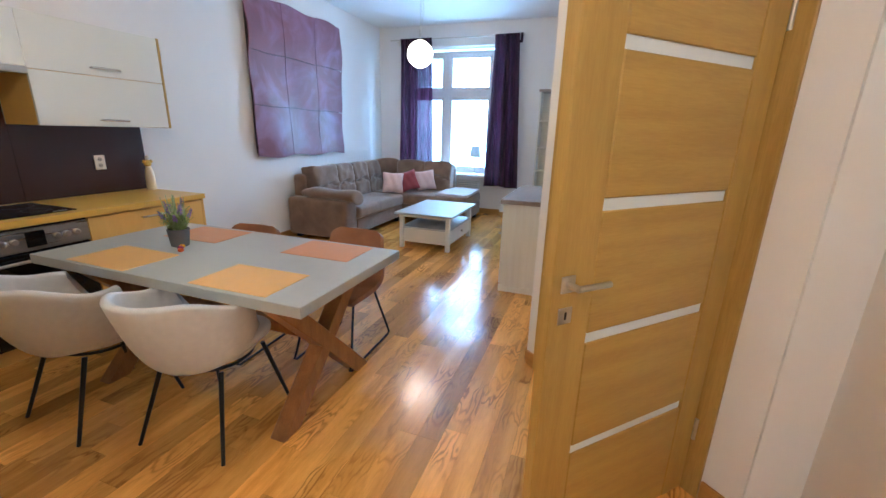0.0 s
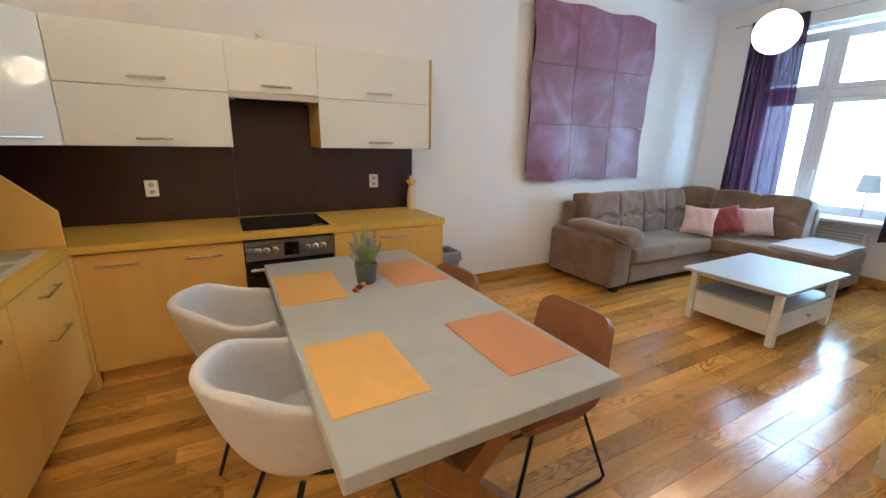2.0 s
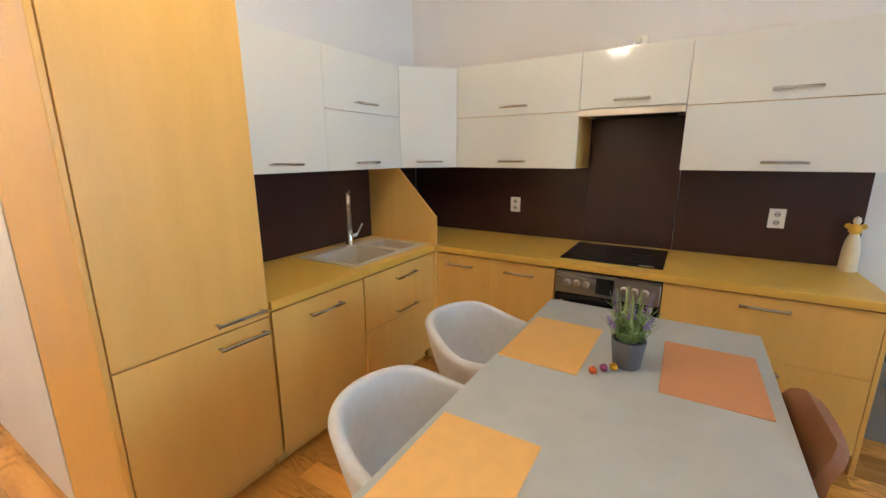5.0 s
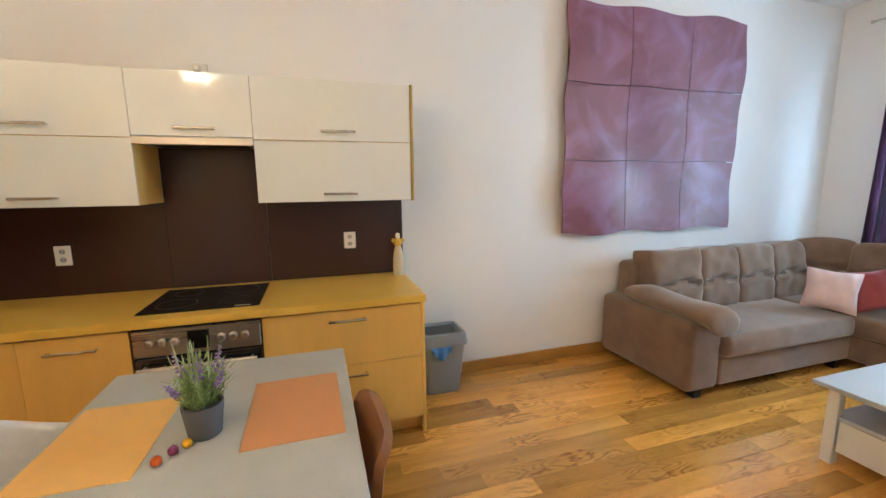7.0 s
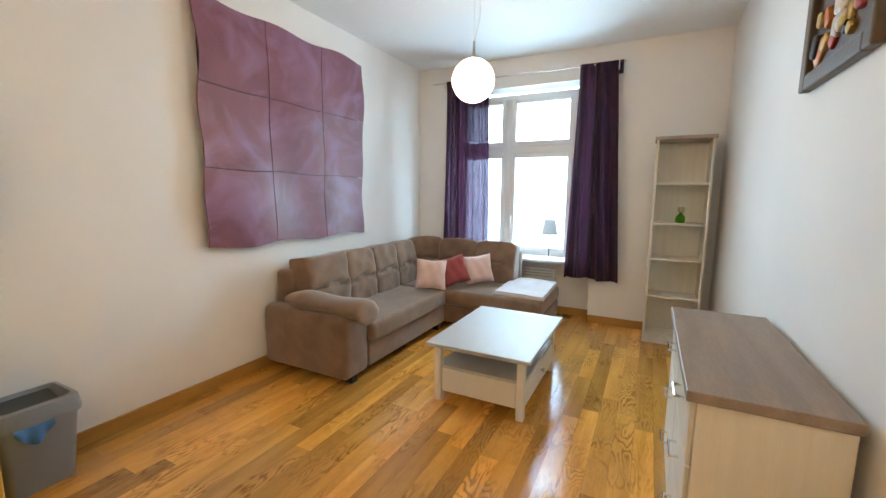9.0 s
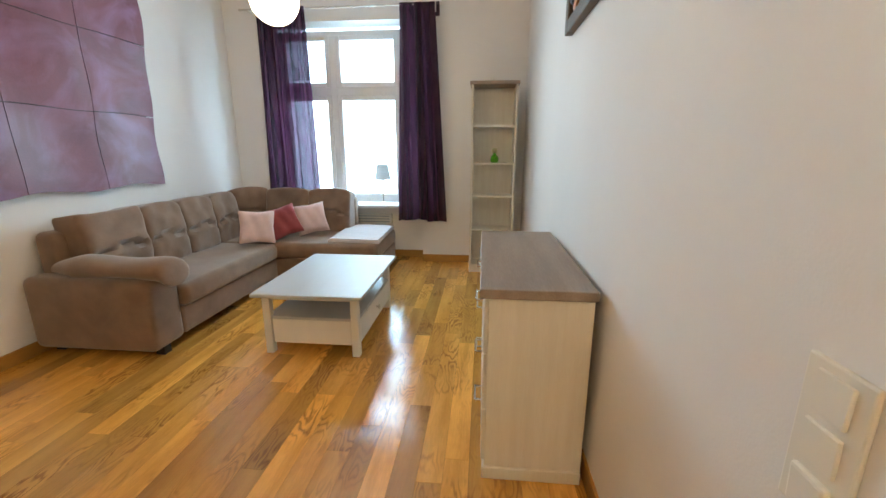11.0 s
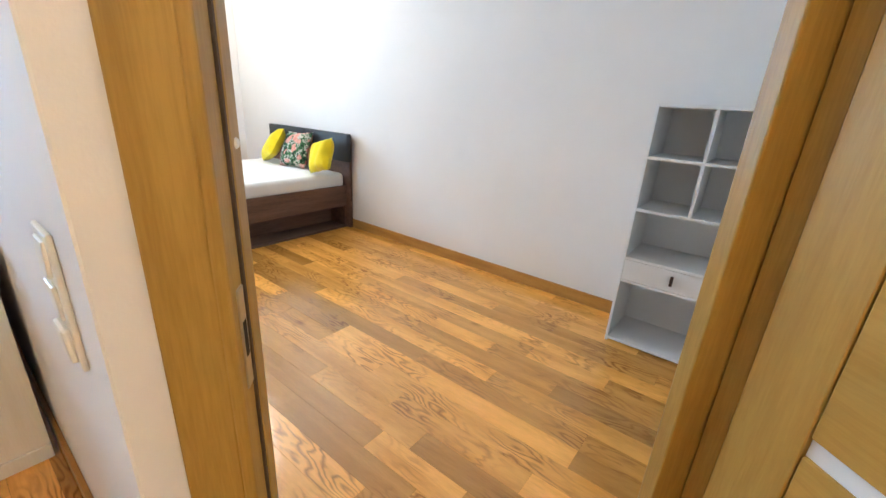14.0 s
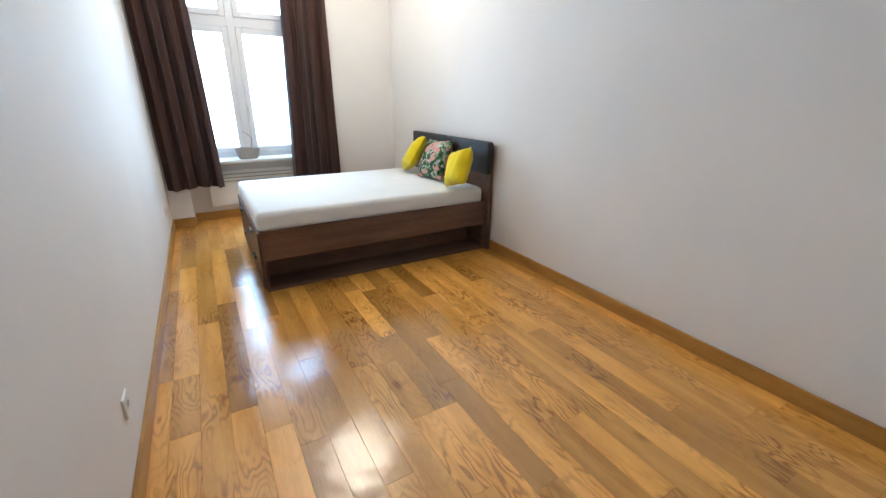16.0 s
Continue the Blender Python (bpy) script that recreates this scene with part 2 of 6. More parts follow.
def thing(name, at, label, category, group="", rz=0.0, world=True):
    """An Empty at the thing's base. world: its parts are given in world coordinates."""
    ob = new(name)
    ob.empty_display_size = 0.05
    ob.matrix_basis = pose(*at, 0, 0, rz)
    ORIGIN[ob] = Vector(at) if world else Vector((0, 0, 0))
    return tagged(ob, label, category, group)


def part(name, bm, mat, parent, label="", smooth=False):
    me = bpy.data.meshes.new(name)
    off = ORIGIN.get(parent, Vector((0, 0, 0)))
    if off.length > 0:
        bmesh.ops.translate(bm, verts=bm.verts, vec=-off)
    if smooth:
        for f in bm.faces:
            f.smooth = True
    bm.to_mesh(me)
    bm.free()
    me.materials.append(mat)
    if smooth:
        me.set_sharp_from_angle(angle=radians(40))
    ob = new(name, me)
    ob.parent = parent
    ORIGIN[ob] = off
    return tagged(ob, label) if label else ob


def solo(name, bm, mat, label="", category="", kind="", smooth=False, group=""):
    """A thing or piece of the setting that is one mesh, in world coordinates; its origin goes to its base."""
    xs = [v.co for v in bm.verts]
    base = Vector(((min(v.x for v in xs) + max(v.x for v in xs)) / 2, (min(v.y for v in xs) + max(v.y for v in xs)) / 2, min(v.z for v in xs)))
    bmesh.ops.translate(bm, verts=bm.verts, vec=-base)
    ob = part(name, bm, mat, None, "", smooth)
    ob.location = base
    ORIGIN[ob] = base
    return tagged(ob, label, category, group, kind)


def box(x0, x1, y0, y1, z0, z1, bevel=0.002, seg=1, bm=None):
    own = bm is None
    b = bmesh.new()
    vs = [b.verts.new((x, y, z)) for x in (x0, x1) for y in (y0, y1) for z in (z0, z1)]
    for f in ((0, 1, 3, 2), (4, 6, 7, 5), (0, 4, 5, 1), (2, 3, 7, 6), (0, 2, 6, 4), (1, 5, 7, 3)):
        b.faces.new([vs[i] for i in f])
    bmesh.ops.recalc_face_normals(b, faces=b.faces)
    if bevel:
        bmesh.ops.bevel(b, geom=b.edges[:], offset=bevel, segments=seg, profile=0.5, affect="EDGES")
    if own:
        return b
    return merge(bm, b)


def merge(a, *others):
    for o in others:
        me = bpy.data.meshes.new("tmp")
        o.to_mesh(me)
        o.free()
        a.from_mesh(me)
        bpy.data.meshes.remove(me)
    return a


def moved(bm, m):
    bmesh.ops.transform(bm, matrix=m, verts=bm.verts)
    return bm


def tube(points, r, n=8, closed=False, ends=None):
    """A round bar along points; ends: radius at the last point."""
    bm = bmesh.new()
    pts = [Vector(p) for p in points]
    rings = []
    count = len(pts)
    for i, p in enumerate(pts):
        a = pts[(i - 1) % count] if (i > 0 or closed) else p
        c = pts[(i + 1) % count] if (i < count - 1 or closed) else p
        d = (c - a).normalized()
        up = Vector((0, 0, 1)) if abs(d.z) < 0.9 else Vector((1, 0, 0))
        s = d.cross(up).normalized()
        w = s.cross(d).normalized()
        rad = r if ends is None else r + (ends - r) * i / (count - 1)
        rings.append([bm.verts.new(p + (s * math.cos(2 * math.pi * k / n) + w * math.sin(2 * math.pi * k / n)) * rad) for k in range(n)])
    for i in range(count if closed else count - 1):
        a, c = rings[i], rings[(i + 1) % count]
        for k in range(n):
            bm.faces.new((a[k], a[(k + 1) % n], c[(k + 1) % n], c[k]))
    if not closed:
        bm.faces.new(rings[0][::-1])
        bm.faces.new(rings[-1])
    bmesh.ops.recalc_face_normals(bm, faces=bm.faces)
    return bm


def lathe(profile, n=24, at=(0, 0, 0)):
    """A turned shape from (radius, height) pairs."""
    bm = bmesh.new()
    rings = []
    for r, z in profile:
        if r < 1e-5:
            rings.append([bm.verts.new((at[0], at[1], at[2] + z))] * n)
        else:
            rings.append([bm.verts.new((at[0] + r * math.cos(2 * math.pi * k / n), at[1] + r * math.sin(2 * math.pi * k / n), at[2] + z)) for k in range(n)])
    for a, c in zip(rings, rings[1:]):
        for k in range(n):
            f = list(dict.fromkeys((a[k], a[(k + 1) % n], c[(k + 1) % n], c[k])))
            if len(f) > 2:
                bm.faces.new(f)
    bmesh.ops.recalc_face_normals(bm, faces=bm.faces)
    return bm


def grid(nu, nv, place):
    bm = bmesh.new()
    vs = [[bm.verts.new(place(i / nu, j / nv)) for j in range(nv + 1)] for i in range(nu + 1)]
    for i in range(nu):
        for j in range(nv):
            bm.faces.new((vs[i][j], vs[i + 1][j], vs[i + 1][j + 1], vs[i][j + 1]))
    return bm


def thick(bm, t):
    """Gives an open sheet a thickness: a second skin along the normals, stitched round the rim."""
    bm.normal_update()
    faces, rim = bm.faces[:], [e for e in bm.edges if e.is_boundary]
    twin = {v: bm.verts.new(v.co - v.normal * t) for v in bm.verts[:]}
    for f in faces:
        bm.faces.new([twin[v] for v in reversed(f.verts)])
    for e in rim:
        a, c = e.verts
        bm.faces.new((a, c, twin[c], twin[a]))
    bmesh.ops.recalc_face_normals(bm, faces=bm.faces)
    return bm


def cells(xs, ys, keep, z0, z1):
    """A slab over the kept cells of a grid, in one connected skin."""
    bm = bmesh.new()
    vs = {}

    def vert(i, j, k):
        if (i, j, k) not in vs:
            vs[i, j, k] = bm.verts.new((xs[i], ys[j], (z0, z1)[k]))
        return vs[i, j, k]
    kept = {(i, j) for i in range(len(xs) - 1) for j in range(len(ys) - 1) if keep((xs[i] + xs[i + 1]) / 2, (ys[j] + ys[j + 1]) / 2)}
    for i, j in kept:
        bm.faces.new((vert(i, j, 1), vert(i + 1, j, 1), vert(i + 1, j + 1, 1), vert(i, j + 1, 1)))
        bm.faces.new((vert(i, j, 0), vert(i, j + 1, 0), vert(i + 1, j + 1, 0), vert(i + 1, j, 0)))
        for (di, dj), (a, c) in (((-1, 0), ((0, 0), (0, 1))), ((1, 0), ((1, 0), (1, 1))), ((0, -1), ((0, 0), (1, 0))), ((0, 1), ((0, 1), (1, 1)))):
            if (i + di, j + dj) not in kept:
                bm.faces.new((vert(i + a[0], j + a[1], 0), vert(i + c[0], j + c[1], 0), vert(i + c[0], j + c[1], 1), vert(i + a[0], j + a[1], 1)))
    bmesh.ops.recalc_face_normals(bm, faces=bm.faces)
    sharp = [e for e in bm.edges if len(e.link_faces) == 2 and e.calc_face_angle(0) > 1.0]
    bmesh.ops.bevel(bm, geom=sharp, offset=0.003, segments=2, profile=0.5, affect="EDGES")
    return bm


def soft_box(sx, sy, sz, power=4.0, n=10, puff=0.0):
    """A rounded, slightly swollen block centred on the origin."""
    bm = bmesh.new()
    bmesh.ops.create_cube(bm, size=2.0)
    bmesh.ops.subdivide_edges(bm, edges=bm.edges[:], cuts=n, use_grid_fill=True)
    for v in bm.verts:
        x, y, z = v.co
        k = (abs(x) ** power + abs(y) ** power + abs(z) ** power) ** (1 / power)
        x, y, z = x / k, y / k, z / k
        swell = 1 + puff * (1 - x * x) * (1 - y * y)
        v.co = (x * sx / 2, y * sy / 2, z * sz / 2 * swell)
    return bm


def pillow_bm(w, h, t, n=14):
    """A square cushion standing in the xz plane, thin at its corners and seams."""
    def side(sign):
        def place(u, v):
            a, b = u * 2 - 1, v * 2 - 1
            pin = 1 - 0.10 * (1 - abs(a)) * abs(b) ** 3 - 0.0
            pinb = 1 - 0.10 * (1 - abs(b)) * abs(a) ** 3
            body = max(0.0, (1 - a ** 4) * (1 - b ** 4)) ** 0.55
            wr = 0.006 * math.sin(9 * a + 3 * b) * body
            return (a * w / 2 * pinb, sign * (t / 2 * body + wr), b * h / 2 * pin)
        return grid(n, n, place)
    bm = merge(side(1), side(-1))
    bmesh.ops.remove_doubles(bm, verts=bm.verts, dist=0.0008)
    bmesh.ops.recalc_face_normals(bm, faces=bm.faces)
    return bm


# ---- setting ----
WEST, NORTH, EAST, KITCHEN = -3.82, 9.64, -0.172, 1.975
TOP = 3.25
B_WEST, B_EAST, B_NORTH, B_SOUTH = -0.07, 2.597, 9.88, 4.075
HALL_EAST, HALL_NORTH = 0.97, 3.97
DIAG = Matrix(((0.728, 0.685, 0, -0.156), (-0.685, 0.728, 0, 4.845), (0, 0, 1, 0), (0, 0, 0, 1)))


def structure(name, bm, mat, label, category, smooth=False):
    return solo(name, bm, mat, label, category, "structure", smooth)


structure("wall_west", box(WEST - 0.2, WEST, 1.8, 10.0, 0, TOP + 0.1, 0), WALL, "white painted plaster wall with a purple panel picture", "wall")
structure("wall_kitchen", box(WEST, -1.10, KITCHEN - 0.15, KITCHEN, 0, TOP + 0.1, 0), WALL, "white painted wall behind the kitchen sink", "wall")
structure("wall_hall_west", box(-1.25, -1.10, 0.3, KITCHEN - 0.15, 0, TOP + 0.1, 0), WALL, "plain white painted hall wall", "wall")
structure("wall_hall_south", box(-1.25, HALL_EAST + 0.15, 0.15, 0.3, 0, TOP + 0.1, 0), WALL, "plain white painted hall wall", "wall")
structure("wall_hall_east", box(HALL_EAST, HALL_EAST + 0.15, 0.3, HALL_NORTH, 0, TOP + 0.1, 0), WALL, "plain white painted hall wall", "wall")
structure("wall_partition", box(EAST, B_WEST, 4.856, 10.2, 0, TOP + 0.1, 0), WALL, "thin white partition wall between living room and bedroom", "wall")
structure("wall_bedroom_south", box(0.80, B_EAST + 0.2, HALL_NORTH, B_SOUTH, 0, TOP + 0.1, 0), WALL, "plain white bedroom wall", "wall")
structure("wall_bedroom_east", box(B_EAST, B_EAST + 0.2, B_SOUTH, 10.3, 0, TOP + 0.1, 0), WALL, "plain white bedroom wall beside the bed", "wall")

# living room window wall with its niche
NX0, NX1, NZ, NY = -3.36, -1.42, 2.90, 9.86
b = box(WEST, NX0, NORTH, 10.2, 0, TOP + 0.1, 0)
box(NX1, EAST, NORTH, 10.2, 0, TOP + 0.1, 0, bm=b)
box(NX0, NX1, NORTH, 10.2, NZ, TOP + 0.1, 0, bm=b)
box(NX0, NX1, NY, 10.2, 0, 0.72, 0, bm=b)
WX0, WX1, WZ0, WZ1 = -3.30, -1.68, 0.74, 2.86
box(NX0, WX0, NY, 10.2, 0.72, NZ, 0, bm=b)
box(WX1, NX1, NY, 10.2, 0.72, NZ, 0, bm=b)
structure("wall_north", b, WALL, "white wall with a deep window niche", "wall")

# bedroom window wall
BX0, BX1, BNY = 0.15, 1.78, 10.06
b = box(B_WEST, BX0, B_NORTH, 10.4, 0, TOP + 0.1, 0)
box(BX1, B_EAST, B_NORTH, 10.4, 0, TOP + 0.1, 0, bm=b)
box(BX0, BX1, B_NORTH, 10.4, 2.90, TOP + 0.1, 0, bm=b)
box(BX0, BX1, BNY, 10.4, 0, 0.66, 0, bm=b)
BW0, BW1 = 0.20, 1.52
box(BX0, BW0, BNY, 10.4, 0.66, 2.90, 0, bm=b)
box(BW1, BX1, BNY, 10.4, 0.66, 2.90, 0, bm=b)
structure("wall_bedroom_north", b, WALL, "white bedroom wall with a window niche", "wall")

# slanting wall with the doorway
DOOR0, DOOR1, DOORTOP, DTH = 0.155, 1.068, 2.14, 0.06
b = box(-0.021, DOOR0, 0, DTH, 0, TOP + 0.1, 0)
box(DOOR1, 1.30, 0, DTH, 0, TOP + 0.1, 0, bm=b)
box(DOOR0, DOOR1, 0, DTH, DOORTOP, TOP + 0.1, 0, bm=b)
structure("wall_slanting", moved(b, DIAG), WALL, "white slanting wall around a bedroom doorway", "wall")

structure("ceiling", box(WEST - 0.2, 2.9, 0.1, 10.4, TOP, TOP + 0.2, 0), CEIL, "plain white painted ceiling", "ceiling")

# window frames


def window(name, x0, x1, z0, z1, y, bar, mid, label):
    """Two-leaf casement window with a toplight row above a transom. bar: the transom's height."""
    w = tagged(new(name), label, "window", "", "structure")
    w.matrix_basis = pose((x0 + x1) / 2, y, z0)
    ORIGIN[w] = Vector(((x0 + x1) / 2, y, z0))
    f = 0.055
    b = box(x0, x0 + f, y, y + 0.09, z0, z1, 0.004)
    box(x1 - f, x1, y, y + 0.09, z0, z1, 0.004, bm=b)
    box(x0 + f, x1 - f, y, y + 0.09, z1 - f, z1, 0.004, bm=b)
    box(x0 + f, x1 - f, y, y + 0.09, z0, z0 + f, 0.004, bm=b)
    part("window_frame", b, PVC, w)
    part("transom", box(x0 + f, x1 - f, y - 0.012, y + 0.09, bar - 0.05, bar + 0.05, 0.006), PVC, w)
    part("mullion", box(mid - 0.04, mid + 0.04, y - 0.014, y + 0.088, z0 + f, z1 - f, 0.006), PVC, w)
    for a, c in ((x0 + f, mid - 0.04), (mid + 0.04, x1 - f)):
        for lo, hi in ((z0 + f, bar - 0.05), (bar + 0.05, z1 - f)):
            r = 0.06
            b = box(a, a + r, y - 0.02, y + 0.05, lo, hi, 0.006)
            box(c - r, c, y - 0.02, y + 0.05, lo, hi, 0.006, bm=b)
            box(a + r, c - r, y - 0.02, y + 0.05, lo, lo + r, 0.006, bm=b)
            box(a + r, c - r, y - 0.02, y + 0.05, hi - r, hi, 0.006, bm=b)
            sash = part("sash", b, PVC, w)
            pane = part("pane", box(a + r - 0.005, c - r + 0.005, y + 0.012, y + 0.018, lo + r - 0.005, hi - r + 0.005, 0), GLASS, sash)
            pane.visible_shadow = False
    part("handle", merge(box(mid + 0.045, mid + 0.070, y - 0.032, y - 0.020, 1.20, 1.27, 0.003), box(mid + 0.050, mid + 0.066, y - 0.050, y - 0.032, 1.12, 1.26, 0.004)), WHITE_PLASTIC, w, "white window handle")
    return w


window("window_1", WX0, WX1, WZ0, WZ1, 9.89, 2.15, -2.575, "white four-part casement window, brightly overexposed daylight outside")
window("window_2", BW0, BW1, 0.70, 2.88, 10.10, 2.12, 0.83, "white casement window with toplights and bright daylight")
structure("sill", box(NX0 + 0.02, NX1 - 0.02, 9.60, 9.89, 0.70, 0.735, 0.008, 2), PVC, "white window sill board", "sill")
structure("sill", box(BX0 + 0.01, BX1 - 0.01, 9.90, 10.10, 0.655, 0.69, 0.008, 2), PVC, "white bedroom window sill board", "sill")

# baseboards
BASE = (("y", WEST, 5.06, NORTH, 1), ("x", NORTH, NX1, EAST, -1), ("x", NY, NX0, NX1, -1), ("y", EAST, 4.878, NORTH, -1),
        ("x", B_NORTH, B_WEST, BX0, -1), ("x", BNY, BX0, BX1, -1), ("x", B_NORTH, BX1, B_EAST, -1), ("y", B_WEST, 4.95, B_NORTH, 1),
        ("y", B_EAST, B_SOUTH, B_NORTH, -1), ("x", B_SOUTH, 0.95, B_EAST - 0.02, 1), ("x", HALL_NORTH, 0.78, HALL_EAST, -1), ("y", HALL_EAST, 0.3, HALL_NORTH, -1))
for axis, at, lo, hi, side in BASE:
    a, c = (at, at + 0.016 * side) if side > 0 else (at + 0.016 * side, at)
    bm = box(a, c, lo, hi, 0.0, 0.095, 0.003) if axis == "y" else box(lo, hi, a, c, 0.0, 0.095, 0.003)
    structure("baseboard", bm, BASEWOOD, "honey-coloured wooden baseboard", "baseboard")
for lo, hi in ((-0.012, 0.060), (1.158, 1.25)):
    structure("baseboard", moved(box(lo, hi, -0.016, 0.0, 0, 0.095, 0.003), DIAG), BASEWOOD, "honey-coloured wooden baseboard", "baseboard")

# door frame and open leaf, in the slanting wall's own axes
frame_ob = tagged(new("door_frame"), "light oak veneer door frame around the bedroom doorway", "door frame", "", "structure")
frame_ob.matrix_basis = DIAG @ pose(0, 0, 0)


def jamb(name, *boxes, label=""):
    bm = box(*boxes[0], 0.004, 2)
    for q in boxes[1:]:
        box(*q, 0.004, 2, bm=bm)
    return part(name, bm, OAK_SHADED, frame_ob, label)


CT = 2.20
jamb("casing", (0.063, 0.150, -0.018, 0.0, 0, CT))
jamb("casing", (1.072, 1.155, -0.018, 0.0, 0, CT))
part("casing", box(0.150, 1.072, -0.018, 0.0, 2.115, CT, 0.004, 2), OAK_H, frame_ob)
jamb("casing", (0.080, 0.160, DTH, DTH + 0.016, 0, CT))
jamb("casing", (1.060, 1.135, DTH, DTH + 0.016, 0, CT))
part("casing", box(0.160, 1.060, DTH, DTH + 0.016, 2.115, CT, 0.004, 2), OAK_H, frame_ob)
j1 = jamb("jamb", (0.148, 0.168, -0.021, 0.030, 0, 2.13), (0.148, 0.173, 0.036, DTH + 0.017, 0, 2.13))
jamb("jamb", (1.056, 1.074, -0.021, 0.030, 0, 2.13), (0.990, 1.074, 0.036, DTH + 0.017, 0, 2.13))
jamb("head", (0.168, 1.056, -0.021, 0.030, 2.112, 2.13), (0.173, 0.990, 0.036, DTH + 0.017, 2.10, 2.13))
part("seal", box(0.165, 0.1715, 0.0295, 0.0365, 0, 2.10, 0), material("grey_brown_seal", (0.09, 0.06, 0.04), 0.7), j1, "dark rubber seal")
part("strike_plate", box(0.167, 0.1705, 0.000, 0.024, 0.93, 1.10, 0.001), STEEL, j1, "steel strike plate")
part("strike_hole", box(0.168, 0.1712, 0.006, 0.019, 0.985, 1.045, 0), DARK, j1)
part("screw_cap", moved(lathe(((0, 0), (0.008, 0), (0.006, 0.003), (0, 0.003)), 24), pose(0.173, 0.056, 1.30, 0, 90, 0)), WHITE_PLASTIC, j1)

LW, LH, LT, OPEN = 0.86, 2.09, 0.040, 90.0
leaf = tagged(new("door_1"), "open oak veneer door with four frosted glass strips", "door", "", "structure")
leaf.matrix_basis = DIAG @ pose(1.088, -0.024, 0.012, 0, 0, OPEN)
# the closed leaf runs from its hinge along -x; its outer face looks to -y
part("stile", box(-LW, -LW + 0.155, 0, LT, 0, LH, 0.002), OAK, leaf)
part("stile", box(-0.122, 0, 0, LT, 0, LH, 0.002), OAK, leaf)
strips = (0.438, 0.852, 1.264, 1.676)
levels = [0.0] + [z for q in strips for z in (q, q + 0.036)] + [LH]
for lo, hi in zip(levels[::2], levels[1::2]):
    part("panel", box(-LW + 0.160, -0.124, 0.002, LT - 0.002, lo, hi, 0.003), OAK_H, leaf)
for q in strips:
    part("glass_strip", box(-LW + 0.160, -0.124, 0.010, LT - 0.010, q, q + 0.036, 0), FROSTED, leaf, "frosted glass strip")
for side in (-1, 1):
    y = 0 if side < 0 else LT
    h = part("handle", merge(tube([(-LW + 0.055, y, 1.065), (-LW + 0.055, y + 0.045 * side, 1.065)], 0.010, 12),
                             tube([(-LW + 0.050, y + 0.045 * side, 1.065), (-LW + 0.170, y + 0.048 * side, 1.065)], 0.009, 12)), STEEL, leaf, "brushed steel lever handle", True)
    y0, y1 = (y - 0.006, y) if side < 0 else (y, y + 0.006)
    part("rosette", box(-LW + 0.030, -LW + 0.080, y0, y1, 1.040, 1.090, 0.002), STEEL, h)
    part("key_plate", box(-LW + 0.030, -LW + 0.080, y0, y1, 0.945, 0.995, 0.002), STEEL, h)
    part("keyhole", box(-LW + 0.051, -LW + 0.059, y0 - 0.001, y1 + 0.001, 0.958, 0.982, 0.001), DARK, h)
for z in (0.25, 1.80):
    part("hinge", tube([(0.004, -0.006, z), (0.004, -0.006, z + 0.10)], 0.008, 10), STEEL, leaf, "steel hinge", True)


# ---- kitchen ----
def bar_handle(parent, x, y, z, length, axis, out, mat=None):
    """A flat bar handle with two feet, standing out by about 3 cm along out."""
    d = Vector((length / 2, 0, 0)) if axis == "x" else (Vector((0, length / 2, 0)) if axis == "y" else Vector(axis) * length / 2)
    o = Vector(out)
    c = Vector((x, y, z))
    s = d.normalized()
    bm = bmesh.new()
    for e in (-1, 1):
        foot = c + d * 0.9 * e
        q = box(-0.006, 0.006, 0, 0.032, -0.0045, 0.0045, 0.0015)
        m = Matrix(((s.x, o.x, 0, foot.x), (s.y, o.y, 0, foot.y), (0, 0, 1, foot.z), (0, 0, 0, 1)))
        merge(bm, moved(q, m))
    q = box(-length / 2, length / 2, 0.029, 0.038, -0.0075, 0.0075, 0.003)
    merge(bm, moved(q, Matrix(((s.x, o.x, 0, c.x), (s.y, o.y, 0, c.y), (0, 0, 1, c.z), (0, 0, 0, 1)))))
    bmesh.ops.recalc_face_normals(bm, faces=bm.faces)
    return part("handle", bm, mat or HANDLE, parent, "brushed metal bar handle")


FX = -3.13


def base_unit(y0, y1, fronts, label):
    """A floor unit on the long wall; fronts: (z0, z1, handle z, handle y)."""
    u = thing("base_cabinet", (-3.45, (y0 + y1) / 2, 0), label, "cabinet", "kitchen floor cabinets")
    part("body", box(-3.78, FX - 0.02, y0 + 0.001, y1 - 0.001, 0.10, 0.853, 0), FRONT, u)
    part("plinth", box(-3.75, -3.20, y0 + 0.001, y1 - 0.001, 0, 0.098, 0), FRONT, u)
    for z0, z1, hz, hy in fronts:
        d = part("door" if z1 - z0 > 0.5 else "drawer_front", box(FX - 0.018, FX, y0 + 0.0006, y1 - 0.0006, z0, z1, 0.0012), FRONT, u)
        bar_handle(d, FX, hy, hz, 0.21, "y", (1, 0, 0))
    return u


base_unit(2.645, 3.07, ((0.11, 0.845, 0.775, 2.84),), "maple laminate floor cabinet with one door in the corner")
base_unit(3.07, 3.515, ((0.11, 0.845, 0.775, 3.285),), "maple laminate floor cabinet with one door beside the oven")
base_unit(4.12, 5.005, ((0.515, 0.845, 0.79, 4.57), (0.11, 0.512, 0.455, 4.57)), "maple laminate drawer cabinet with two wide fronts")
solo("end_panel", box(-3.79, FX, 5.007, 5.027, 0, 0.853, 0.002), FRONT, "maple laminate end panel of the kitchen row", "panel")
solo("filler_panel", box(-3.78, -3.20, 3.52, 4.115, 0, 0.098, 0), FRONT, "maple laminate plinth under the oven", "panel")

